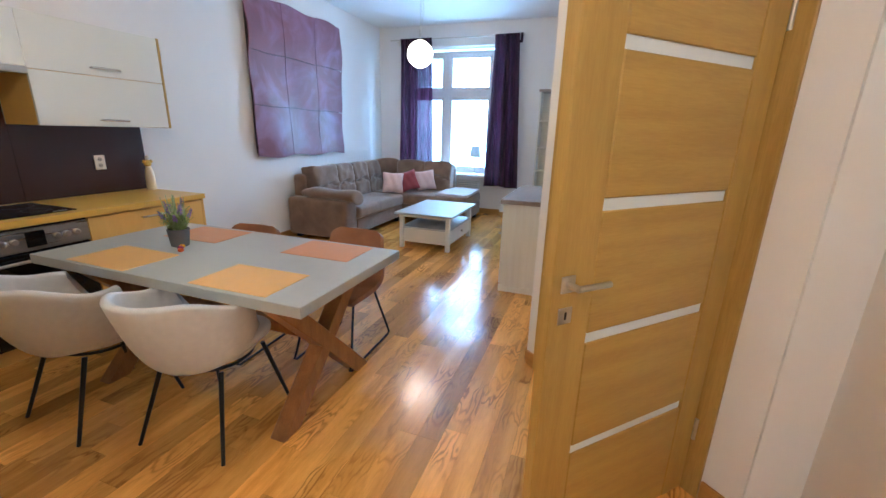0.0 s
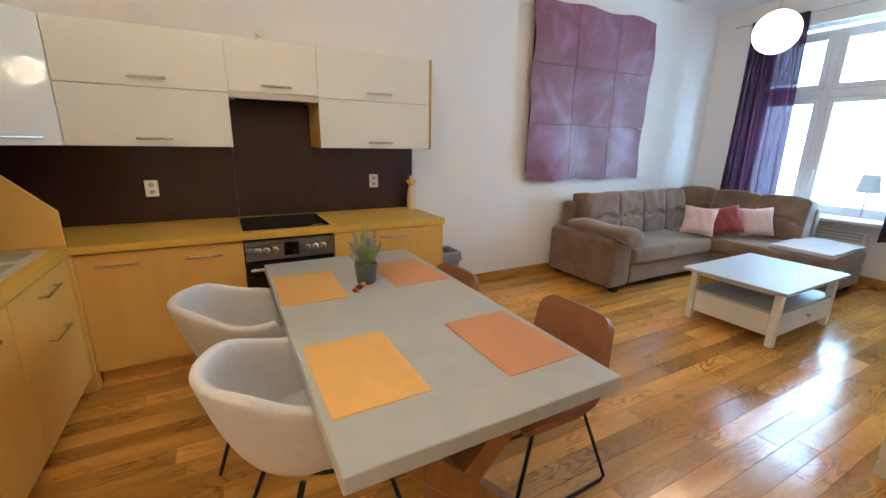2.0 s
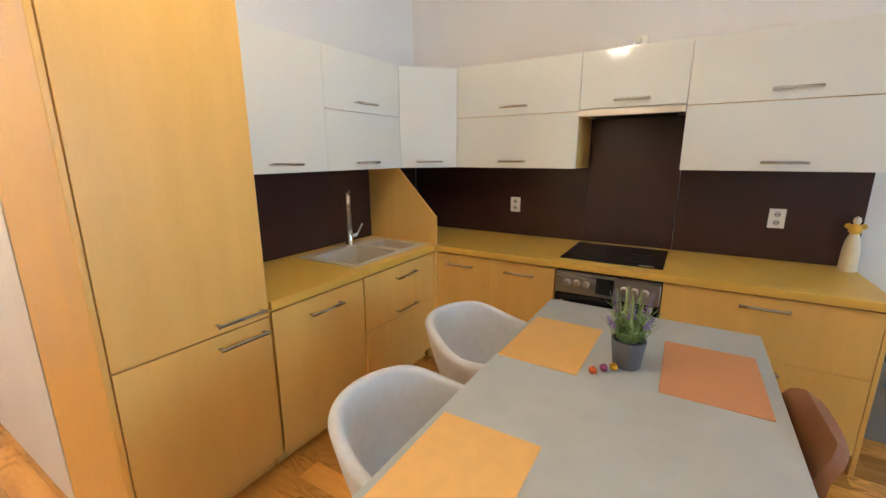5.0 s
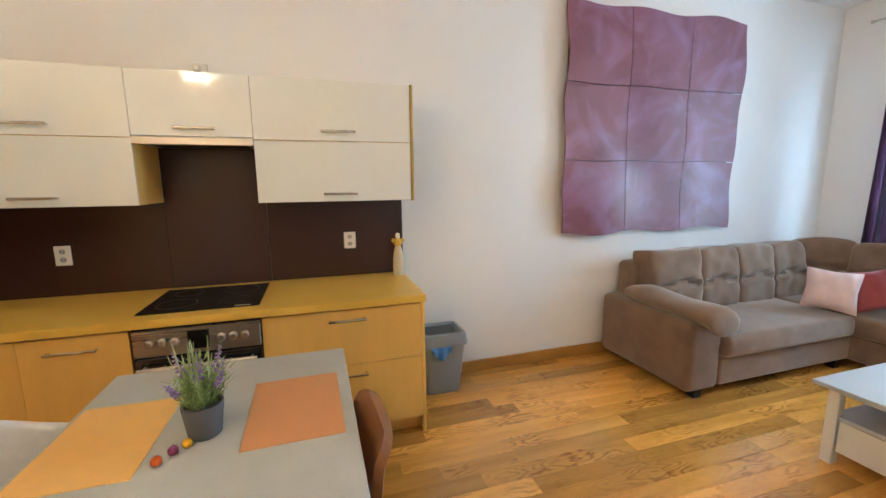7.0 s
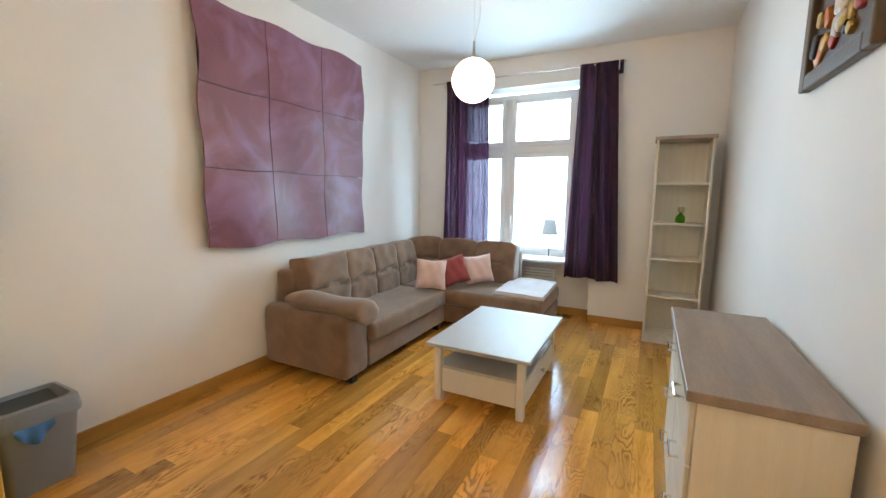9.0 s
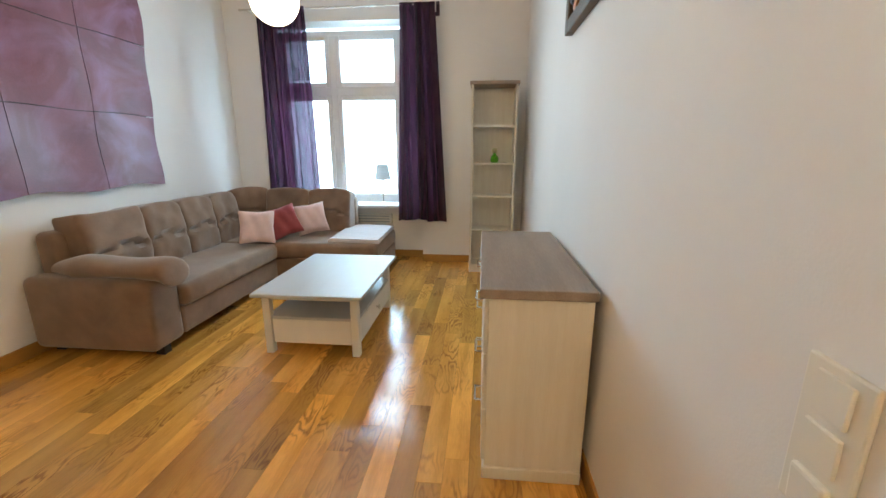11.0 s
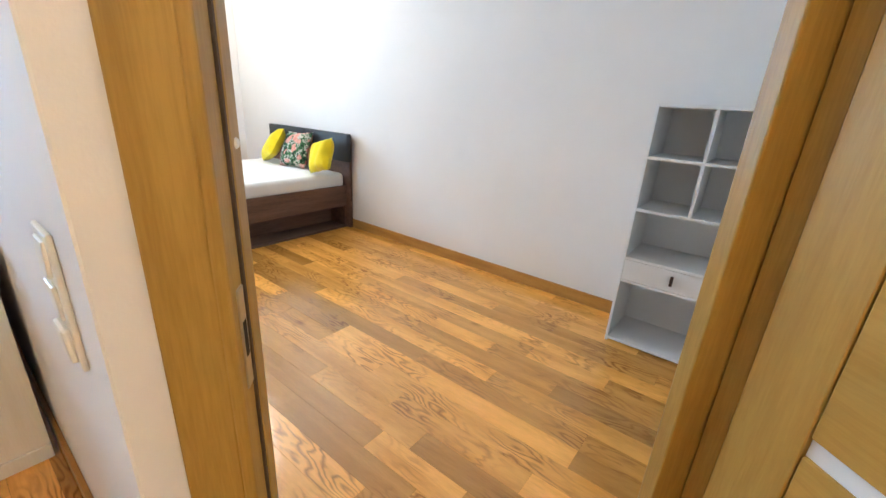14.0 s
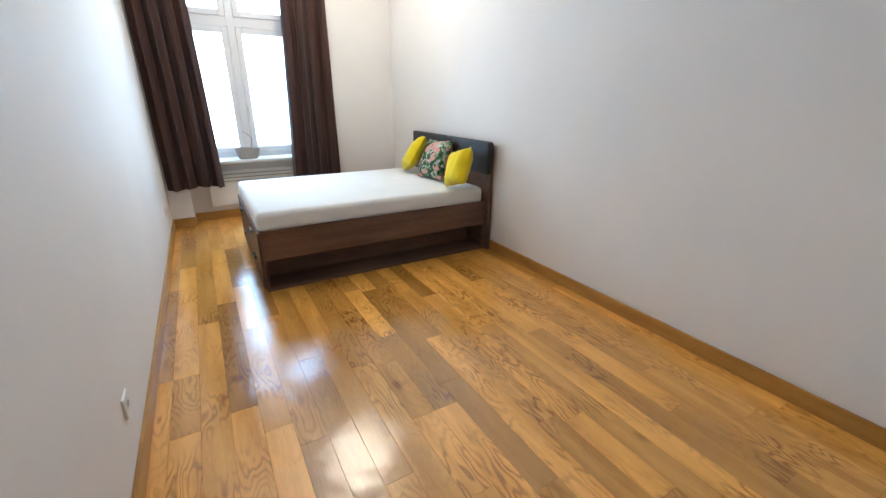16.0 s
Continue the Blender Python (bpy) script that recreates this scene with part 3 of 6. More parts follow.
oven = thing("oven", (-3.45, 3.82, 0.10), "built-in steel oven with black glass door under the hob", "oven")
part("body", box(-3.72, FX - 0.02, 3.525, 4.11, 0.11, 0.85, 0), DARK, oven)
cp = part("control_panel", box(FX - 0.02, FX + 0.004, 3.524, 4.112, 0.700, 0.838, 0.004), OVEN_STEEL, oven)
part("display", box(FX + 0.003, FX + 0.007, 3.768, 3.868, 0.722, 0.818, 0.002), BLACK_GLASS, cp)
part("air_slot", box(FX - 0.018, FX - 0.004, 3.526, 4.110, 0.840, 0.850, 0), DARK, oven)
for y in (3.600, 3.655, 3.710, 3.925, 3.980, 4.035):
    kb = moved(lathe(((0, 0), (0.022, 0), (0.020, 0.016), (0.014, 0.021), (0, 0.021)), 18), pose(FX + 0.004, y, 0.770, 0, 90, 0))
    part("knob", kb, STEEL, cp, "", True)
dr = part("door", box(FX - 0.02, FX + 0.002, 3.524, 4.112, 0.125, 0.692, 0.004), BLACK_GLASS, oven, "black glass oven door")
part("trim", box(FX + 0.001, FX + 0.006, 3.526, 4.110, 0.600, 0.690, 0.002), BLACK_GLASS, dr)
part("window", box(FX + 0.001, FX + 0.0045, 3.60, 4.03, 0.21, 0.54, 0.001), BLACK_GLASS, dr)
hb = tube([(FX + 0.045, 3.545, 0.648), (FX + 0.045, 4.09, 0.648)], 0.010, 12)
merge(hb, tube([(FX, 3.57, 0.648), (FX + 0.045, 3.57, 0.648)], 0.007), tube([(FX, 4.065, 0.648), (FX + 0.045, 4.065, 0.648)], 0.007))
part("handle", hb, STEEL, dr, "round steel bar handle", True)

# run under the sink
FY = 2.625


def sink_unit(x0, x1, fronts, label, cat="cabinet", name="base_cabinet", top=0.853):
    u = thing(name, ((x0 + x1) / 2, 2.3, 0), label, cat, "kitchen floor cabinets")
    part("body", box(x0 + 0.001, x1 - 0.001, KITCHEN + 0.01, FY - 0.02, 0.10, top, 0), FRONT, u)
    part("plinth", box(x0 + 0.001, x1 - 0.001, KITCHEN + 0.03, 2.54, 0, 0.098, 0), FRONT, u)
    for z0, z1, hz, hx in fronts:
        d = part("door" if z1 - z0 > 0.5 else "drawer_front", box(x0 + 0.002, x1 - 0.002, FY - 0.018, FY, z0, z1, 0.002), FRONT, u)
        bar_handle(d, hx, FY, hz, 0.22, "x", (0, 1, 0))
    return u


sink_unit(-2.345, -1.735, ((0.11, 0.845, 0.765, -2.05),), "maple laminate front of the built-in dishwasher")
sink_unit(-3.10, -2.350, ((0.50, 0.845, 0.770, -2.745), (0.11, 0.497, 0.545, -2.745)), "maple laminate sink cabinet with two handles", top=0.70)
sink_unit(-1.725, -1.125, ((0.11, 0.830, 0.775, -1.585), (0.836, 2.29, 0.878, -1.585)), "tall maple laminate fridge cabinet with two doors", "cabinet", "tall_cabinet", 2.30)
solo("side_panel", box(-1.123, -1.103, KITCHEN + 0.005, FY, 0, 2.30, 0.002), FRONT, "maple laminate side panel of the fridge cabinet", "panel")

solo("corner_post", box(-3.185, -3.102, 2.560, 2.643, 0.0, 0.853, 0.002), FRONT, "maple laminate filler post in the inner corner", "panel")

# worktop, an L in one piece
b = cells((-3.815, -3.106, -3.087, -2.343, -1.732), (KITCHEN + 0.002, 2.09, 2.55, 2.635, 5.032),
          lambda x, y: (x < -3.106 or y < 2.635) and not (-3.087 < x < -2.343 and 2.09 < y < 2.55), 0.857, 0.90)
solo("worktop", b, WORKTOP, "light beech laminate worktop running round the corner", "worktop")

splash = thing("splashback", (-3.806, 3.5, 0.902), "dark brown glossy splashback panels behind the hob", "splashback")
for y0, y1, z1 in ((1.991, 3.529, 1.4545), (3.5305, 4.1195, 1.80), (4.121, 5.040, 1.4545)):
    part("panel", box(-3.812, -3.800, y0, y1, 0.902, z1, 0.0008), SPLASH, splash)
solo("splashback", box(-3.798, -1.74, KITCHEN + 0.002, KITCHEN + 0.014, 0.902, 1.455, 0), SPLASH, "dark brown glossy splashback panel behind the sink", "splashback")

b = bmesh.new()
vs = [b.verts.new((-3.150, y, z)) for y, z in ((1.992, 0.903), (2.618, 0.903), (2.618, 1.10), (2.285, 1.447), (1.992, 1.447))]
b.faces.new(vs)
solo("kitchen_divider", thick(b, 0.018), FRONT, "slanted maple laminate divider beside the sink", "divider")

# wall cabinets
UZ0, UZM, UZ1, UX = 1.452, 1.807, 2.154, -3.412


def flap(parent, bm, label=""):
    return part("door", bm, WHITE_GLOSS, parent, label)


def wall_unit(y0, y1, hy, split, label, z0=UZ0):
    u = thing("wall_cabinet", (-3.6, (y0 + y1) / 2, z0), label, "cabinet", "white wall cabinets")
    part("body", box(-3.797, UX - 0.02, y0 + 0.001, y1 - 0.001, z0 + 0.001, UZ1 - 0.001, 0), FRONT if split else WHITE_BOARD, u)
    spans = ((z0, UZM - 0.002, z0 + 0.045), (UZM + 0.002, UZ1, UZM + 0.055)) if split else ((z0 + 0.004, UZ1, z0 + 0.045),)
    for a, c, hz in spans:
        d = flap(u, box(UX - 0.018, UX, y0 + 0.0006, y1 - 0.0006, a, c, 0.0015))
        bar_handle(d, UX, hy, hz, 0.20, "y", (1, 0, 0))
    return u


wall_unit(2.642, 3.531, 3.095, True, "glossy white wall cabinet with two lift-up fronts")
wall_unit(3.532, 4.119, 3.835, False, "glossy white cabinet above the cooker hood", 1.815)
wall_unit(4.120, 5.027, 4.585, True, "glossy white wall cabinet with two lift-up fronts and wood side")
solo("side_panel", box(-3.805, UX + 0.004, 5.028, 5.046, UZ0 - 0.004, UZ1 + 0.004, 0.002), OAK, "thin wooden side panel of the wall cabinet", "panel")
hood = thing("cooker_hood", (-3.6, 3.82, 1.77), "slim pull-out steel cooker hood under the cabinet", "cooker hood")
part("body", box(-3.79, UX - 0.01, 3.535, 4.115, 1.785, 1.812, 0), STEEL, hood)
part("front_bar", box(UX - 0.01, UX + 0.012, 3.533, 4.117, 1.772, 1.813, 0.003), STEEL, hood)
part("filter", box(-3.76, UX - 0.04, 3.58, 4.07, 1.780, 1.786, 0), DARK, hood)

UY = 2.342
u = thing("wall_cabinet", (-3.5, 2.2, UZ0), "glossy white corner wall cabinet with one slanted door", "cabinet", "white wall cabinets")
b = bmesh.new()
outline = ((-3.797, 1.98), (-3.113, 1.98), (-3.113, 2.325), (-3.428, 2.638), (-3.797, 2.638))
lo = [b.verts.new((x, y, UZ0)) for x, y in outline]
hi = [b.verts.new((x, y, UZ1)) for x, y in outline]
b.faces.new(lo[::-1])
b.faces.new(hi)
for i in range(5):
    b.faces.new((lo[i], lo[(i + 1) % 5], hi[(i + 1) % 5], hi[i]))
part("body", b, WHITE_BOARD, u)
sl = Vector((-3.412 + 3.113, 2.642 - 2.344)).normalized()
cm = Matrix(((sl.x, sl.y, 0, -3.110), (sl.y, -sl.x, 0, 2.343), (0, 0, 1, 0), (0, 0, 0, 1)))
ln = math.hypot(-3.412 + 3.113, 2.642 - 2.344)
q = moved(box(0.001, ln - 0.001, -0.018, 0.0, UZ0, UZ1, 0.002), cm)
bmesh.ops.recalc_face_normals(q, faces=q.faces)
d = flap(u, q)
mid = cm @ Vector((ln * 0.5, 0, 0))
bar_handle(d, mid.x, mid.y, UZ0 + 0.045, 0.20, (sl.x, sl.y, 0), (sl.y * 1.0, -sl.x, 0) if sl.y > 0 else (-sl.y, sl.x, 0))


def wall_unit_s(x0, x1, hx, split, label):
    u = thing("wall_cabinet", ((x0 + x1) / 2, 2.15, UZ0), label, "cabinet", "white wall cabinets")
    part("body", box(x0 + 0.001, x1 - 0.001, KITCHEN + 0.005, UY - 0.02, UZ0, UZ1, 0), WHITE_BOARD, u)
    spans = ((UZ0, UZM - 0.002, UZ0 + 0.045), (UZM + 0.002, UZ1, UZM + 0.055)) if split else ((UZ0, UZ1, UZ0 + 0.045),)
    for a, c, hz in spans:
        d = flap(u, box(x0 + 0.0006, x1 - 0.0006, UY - 0.018, UY, a, c, 0.0015))
        bar_handle(d, hx, UY, hz, 0.20, "x", (0, 1, 0))


wall_unit_s(-3.110, -2.40, -2.74, True, "glossy white wall cabinet with two lift-up fronts over the sink")
wall_unit_s(-2.40, -1.735, -2.10, False, "tall-fronted glossy white wall cabinet over the worktop")

hob = thing("hob", (-3.46, 3.81, 0.90), "black glass induction hob set into the worktop", "hob")
part("plate", box(-3.725, -3.20, 3.522, 4.108, 0.9005, 0.907, 0.002), BLACK_GLASS, hob)
for x, y, r in ((-3.60, 3.67, 0.075), (-3.60, 3.96, 0.10), (-3.36, 3.67, 0.10), (-3.36, 3.96, 0.075)):
    part("cooking_ring", lathe(((r, 0.0), (r, 0.0008), (r - 0.0018, 0.0008), (r - 0.0018, 0.0)), 40, (x, y, 0.9066)), DARK_PLASTIC, hob, "thin printed grey ring")
part("control_strip", box(-3.222, -3.212, 3.98, 4.06, 0.9065, 0.9076, 0), WHITE_PLASTIC, hob)

sk = thing("sink", (-2.71, 2.30, 0.88), "beige composite kitchen sink with two bowls", "sink")
SX0, SX1, SY0, SY1, SZ = -3.092, -2.338, 2.073, 2.567, 0.908
big, small = (-2.80, -2.39, 2.155, 2.525), (-3.04, -2.86, 2.215, 2.515)
b = cells((SX0, small[0], small[1], big[0], big[1], SX1), (SY0, big[2], small[2], small[3], big[3], SY1),
          lambda x, y: not (small[0] < x < small[1] and small[2] < y < small[3]) and not (big[0] < x < big[1] and big[2] < y < big[3]), 0.9003, SZ)
part("rim", b, SINK, sk)
for q, depth in ((big, 0.17), (small, 0.11)):
    x0, x1, y0, y1 = q
    b = box(x0 - 0.006, x0, y0, y1, SZ - depth, SZ - 0.001, 0)
    box(x1, x1 + 0.006, y0, y1, SZ - depth, SZ - 0.001, 0, bm=b)
    box(x0, x1, y0 - 0.006, y0, SZ - depth, SZ - 0.001, 0, bm=b)
    box(x0, x1, y1, y1 + 0.006, SZ - depth, SZ - 0.001, 0, bm=b)
    box(x0, x1, y0, y1, SZ - depth - 0.006, SZ - depth, 0, bm=b)
    bowl = part("bowl", b, SINK, sk)
    part("drain", lathe(((0, 0.002), (0.035, 0.002), (0.040, 0), (0, 0)), 20, ((x0 + x1) / 2, (y0 + y1) / 2, SZ - depth)), CHROME, bowl)
    part("overflow", moved(lathe(((0, 0.002), (0.014, 0.002), (0.016, 0), (0, 0)), 16), pose((x0 + x1) / 2, y1, SZ - 0.05, 90, 0, 0)), CHROME, bowl)

tap = thing("tap", (-2.80, 2.09, 0.908), "chrome kitchen mixer tap with pull-out spray head", "tap")
part("base", lathe(((0, 0), (0.032, 0), (0.030, 0.012), (0.025, 0.02), (0.025, 0.10), (0.016, 0.11), (0, 0.11)), 20, (-2.80, 2.09, 0.908)), CHROME, tap, "", True)
part("spout", tube([(-2.80, 2.09, 1.0), (-2.795, 2.092, 1.23)], 0.013, 14), CHROME, tap, "", True)
part("spray_head", tube([(-2.795, 2.092, 1.205), (-2.793, 2.094, 1.268)], 0.022, 14, ends=0.025), CHROME, tap, "", True)
coil = [(-2.796 + 0.021 * math.cos(a), 2.092 + 0.021 * math.sin(a), 1.020 + 0.185 * a / 69.1) for a in np.linspace(0, 69.1, 177)]
part("spring", tube(coil, 0.0042, 5), CHROME, tap, "coiled chrome spring", True)
part("neck", tube([(-2.795, 2.092, 1.255), (-2.795, 2.098, 1.285), (-2.795, 2.115, 1.288)], 0.012, 12), CHROME, tap, "", True)
part("lever", merge(tube([(-2.80, 2.09, 0.965), (-2.845, 2.12, 0.975)], 0.016, 12), tube([(-2.845, 2.12, 0.975), (-2.880, 2.145, 1.055)], 0.007, 10, ends=0.009)), CHROME, tap, "", True)


def socket(x, y, z, axis, label, double=False):
    """Wall socket with earth pin; axis: the way it faces."""
    o = thing("wall_socket", (x, y, z - 0.045), label, "socket", "wall sockets", world=False)
    rz = {"x": 0, "-x": 180, "y": 90}[axis]
    o.matrix_basis = pose(x, y, z - 0.045, 0, 0, rz)
    hgt = 0.118 if double else 0.085
    plate = part("plate", box(0, 0.010, -0.041, 0.041, 0, hgt, 0.004, 2), WHITE_PLASTIC, o)
    for zz in ((0.034, 0.084) if double else (0.0425,)):
        part("rim", moved(lathe(((0.0205, 0.0), (0.0205, 0.0022), (0.0175, 0.0026), (0.0170, 0.0)), 22), pose(0.0098, 0, zz, 0, 90, 0)), WHITE_PLASTIC, plate, "", True)
        # well and holes are flat discs with their shade in the colour
        part("well", moved(lathe(((0, 0.0), (0.0168, 0.0), (0.0168, 0.0005), (0, 0.0005)), 22), pose(0.0100, 0, zz, 0, 90, 0)), GREY_SHADE, plate, "flat grey disc for the shade in the socket well")
        for sy in (-0.0085, 0.0085):
            part("hole", moved(lathe(((0, 0.0), (0.0034, 0.0), (0.0034, 0.0005), (0, 0.0005)), 10), pose(0.0106, sy, zz, 0, 90, 0)), DARK, plate)
        part("pin", tube([(0.0104, 0, zz + 0.010), (0.018, 0, zz + 0.010)], 0.0026, 8), STEEL, plate)
    return o


socket(-3.800, 2.98, 1.135, "x", "white double wall socket on the brown splashback", True)
socket(-3.800, 4.655, 1.145, "x", "white double wall socket on the brown splashback", True)


# ---- dining ----
TT = 0.776
table = thing("dining_table", (-1.84, 4.06, 0), "dining table with grey concrete-look top and crossed stained oak legs", "table")
part("tabletop", box(-2.755, -0.951, 3.606, 4.522, TT - 0.052, TT, 0.003), CONCRETE, table)
for x in (-2.47, -1.20):
    for sgn, dx in ((1, -0.001), (-1, 0.001)):
        lo, hi = Vector((x, 4.06 - sgn * 0.335, 0)), Vector((x, 4.06 + sgn * 0.335, TT - 0.075))
        ang = math.atan2(hi.y - lo.y, hi.z - lo.z)
        q = box(-0.045 + dx, 0.045 + dx, -0.045, 0.045, -0.15, 1.05, 0.004)
        moved(q, Matrix.Translation((x, lo.y, 0)) @ Matrix.Rotation(-ang, 4, "X"))
        for z, n in ((0.0, (0, 0, -1)), (TT - 0.075, (0, 0, 1))):
            g = bmesh.ops.bisect_plane(q, geom=q.verts[:] + q.edges[:] + q.faces[:], plane_co=(0, 0, z), plane_no=n, clear_outer=True)
            es = [e for e in g["geom_cut"] if isinstance(e, bmesh.types.BMEdge)]
            bmesh.ops.edgeloop_fill(q, edges=es)
        part("leg", q, LEGWOOD, table)
    part("foot_beam", box(x - 0.046, x + 0.046, 3.68, 4.44, TT - 0.075, TT - 0.053, 0.003), LEGWOOD, table)
part("stretcher", box(-2.43, -1.24, 4.02, 4.10, 0.36, 0.42, 0.004), LEGWOOD, table)


def placemat(x0, x1, y0, y1, turn, mat, label):
    cx, cy = (x0 + x1) / 2, (y0 + y1) / 2
    q = box(-(x1 - x0) / 2, (x1 - x0) / 2, -(y1 - y0) / 2, (y1 - y0) / 2, 0, 0.003, 0.001)
    moved(q, pose(cx, cy, TT + 0.0005, 0, 0, turn))
    return solo("placemat", q, mat, label, "placemat", group="placemats on the table")


# the first two mats carry the glare in their colour
placemat(-2.470, -2.02, 3.620, 3.924, -1.0, MAT_GLARE, "orange woven placemat on the grey table, glare in its colour")
placemat(-1.600, -1.155, 3.630, 3.932, 0.6, MAT_GLARE, "orange woven placemat on the grey table, glare in its colour")
placemat(-1.556, -1.112, 4.188, 4.492, 0.8, MAT_NO_GLARE, "orange woven placemat on the grey table, coloured without glare")
placemat(-2.490, -2.052, 4.174, 4.480, 0.8, MAT_NO_GLARE, "orange woven placemat on the grey table, coloured without glare")


SPAN = radians(122)


def tub_shell(th, v, off):
    """Outer or inner skin of the tub chair's shell: a wide rim that leans back over a narrow seat."""
    a = abs(th) / SPAN
    k = min(1.0, max(0.0, (a - 0.34) / 0.44))
    top = 0.782 - 0.072 * k * k * (3 - 2 * k) - 0.012 * a ** 3
    low = 0.392 + 0.115 * a ** 2.5
    sn, cs = math.sin(th), math.cos(th)
    front = cs < 0
    rim = ((0.282 - off) * sn, -0.065 - ((0.24 if front else 0.318) - off) * cs)
    seat = ((0.190 - off * 0.6) * sn, 0.045 - ((0.26 if front else 0.20) - off * 0.6) * cs)
    f = v ** 0.52
    return (seat[0] * (1 - f) + rim[0] * f, seat[1] * (1 - f) + rim[1] * f, low + (top - low) * v ** 1.2)


def tub_chair(name, at, rz, label):
    c = thing(name, at, label, "chair", "chairs round the table", rz, world=False)
    nu, nv = 40, 12
    bm = bmesh.new()
    span = SPAN
    loops = []
    for i in range(nu + 1):
        th = -span + 2 * span * i / nu
        ring = [tub_shell(th, j / nv, 0.0) for j in range(nv + 1)]
        ex, ey, ez = tub_shell(th, 1.0, 0.0)
        ix, iy, iz = tub_shell(th, 1.0, 0.042)
        for f, up in ((0.08, 0.008), (0.25, 0.015), (0.5, 0.018), (0.75, 0.015), (0.92, 0.008)):
            ring.append((ex * (1 - f) + ix * f, ey * (1 - f) + iy * f, ez + up))
        ring += [tub_shell(th, j / nv, 0.042) for j in range(nv, -1, -1)]
        loops.append([bm.verts.new(p) for p in ring])
    for a, b2 in zip(loops, loops[1:]):
        for j in range(len(a) - 1):
            bm.faces.new((a[j], b2[j], b2[j + 1], a[j + 1]))
    bm.faces.new(loops[0])
    bm.faces.new(loops[-1][::-1])
    bmesh.ops.recalc_face_normals(bm, faces=bm.faces)
    part("shell", bm, FELT, c, "", True)
    under = lathe(((0, 0.375), (0.10, 0.378), (0.135, 0.40), (0.15, 0.43), (0.10, 0.44), (0, 0.44)), 28)
    for v in under.verts:
        v.co.x, v.co.y = v.co.x * 1.35, v.co.y * 1.40 + 0.045
    part("seat_base", under, FELT, c, "", True)
    cush = soft_box(0.44, 0.47, 0.085, 3.2, 8)
    moved(cush, pose(0, 0.055, 0.468))
    part("seat", cush, FELT, c, "", True)
    ring = [(0.178 * math.cos(t) * 0.95, 0.04 + 0.178 * math.sin(t), 0.386 - 0.008 * math.cos(t) ** 2) for t in np.linspace(0, 2 * math.pi, 28, endpoint=False)]
    part("seat_frame", tube(ring, 0.008, 6, True), BLACK_METAL, c, "", True)
    for sx in (-1, 1):
        for y0, y1 in ((-0.11, -0.240), (0.18, 0.270)):
            part("leg", tube([(sx * 0.165, y0, 0.39), (sx * 0.235, y1, 0.0)], 0.0115, 10, ends=0.0085), BLACK_METAL, c, "", True)
    return c


a1 = tub_chair("armchair", (-2.255, 3.545, 0), -4, "light grey fabric tub chair on thin black legs")
copy_thing(a1, pose(-1.575, 3.665, 0, 0, 0, 6))


def brown_chair(at, rz):
    c = thing("dining_chair", at, "brown leather dining chair on black wire sled legs", "chair", "chairs round the table", rz, world=False)
    path = [(-0.225, 0.452), (-0.19, 0.468), (-0.08, 0.455), (0.05, 0.448), (0.13, 0.462), (0.180, 0.510), (0.205, 0.590), (0.220, 0.680), (0.236, 0.765), (0.242, 0.808)]

    def along(t):
        k = t * (len(path) - 1)
        i = min(int(k), len(path) - 2)
        f = k - i
        return [path[i][q] * (1 - f) + path[i + 1][q] * f for q in (0, 1)]

    def place(u, v):
        y, z = along(v)
        s = u * 2 - 1
        e = max(0.0, (v - 0.84) / 0.16)
        f = max(0.0, (0.12 - v) / 0.12)
        half = (0.225 - 0.040 * max(0, v - 0.5) * 2) * (1 - 0.26 * e ** 3) * (1 - 0.10 * f * f)
        curl = 0.040 * abs(s) ** 2.5 * min(1, v * 2.2) * (1 - e)
        return (s * half, y - curl * v, z + curl * (1 - v * 0.75))
    sh = thick(grid(20, 40, place), 0.030)
    part("shell", sh, LEATHER, c, "", True)
    for sx in (-1, 1):
        x = sx * 0.205
        part("runner", tube([(x * 0.8, -0.13, 0.435), (x, -0.255, 0.05), (x, -0.275, 0.020), (x, -0.255, 0.008), (x, 0.0, 0.008), (x, 0.270, 0.008), (x, 0.292, 0.022), (x, 0.280, 0.05), (x * 0.8, 0.13, 0.435)], 0.0078, 8), BLACK_METAL, c, "black wire sled leg", True)
    for y in (-0.13, 0.13):
        part("cross_bar", tube([(-0.166, y, 0.432), (0.166, y, 0.432)], 0.007, 8), BLACK_METAL, c, "", True)
    return c


b1 = brown_chair((-1.40, 4.555, 0), 2)
copy_thing(b1, pose(-2.10, 4.345, 0, 0, 0, 3))

# potted lavender and foil-wrapped sweets
PX, PY = -2.190, 4.060
plant = thing("potted_plant", (PX, PY, TT), "artificial lavender in a small dark grey pot on the table", "plant")
part("pot", lathe(((0, 0.002), (0.036, 0.0), (0.040, 0.004), (0.050, 0.092), (0.050, 0.097), (0.044, 0.097), (0.043, 0.080), (0, 0.080)), 28, (PX, PY, TT)), material("dark_grey_pot", (0.11, 0.115, 0.13), 0.7, spread=0.15, bump=0.1), plant, "", True)
LEAF = material("lavender_leaf", (0.26, 0.38, 0.12), 0.6, spread=0.35, scale=20)
LEAF2 = material("pale_leaf", (0.40, 0.50, 0.26), 0.6, spread=0.3, scale=20)
BLOOM = material("lavender_bloom", (0.33, 0.21, 0.50), 0.8, spread=0.3, scale=40, bump=0.3)
rnd = random.Random(4)
needles, blades, blooms = bmesh.new(), bmesh.new(), []


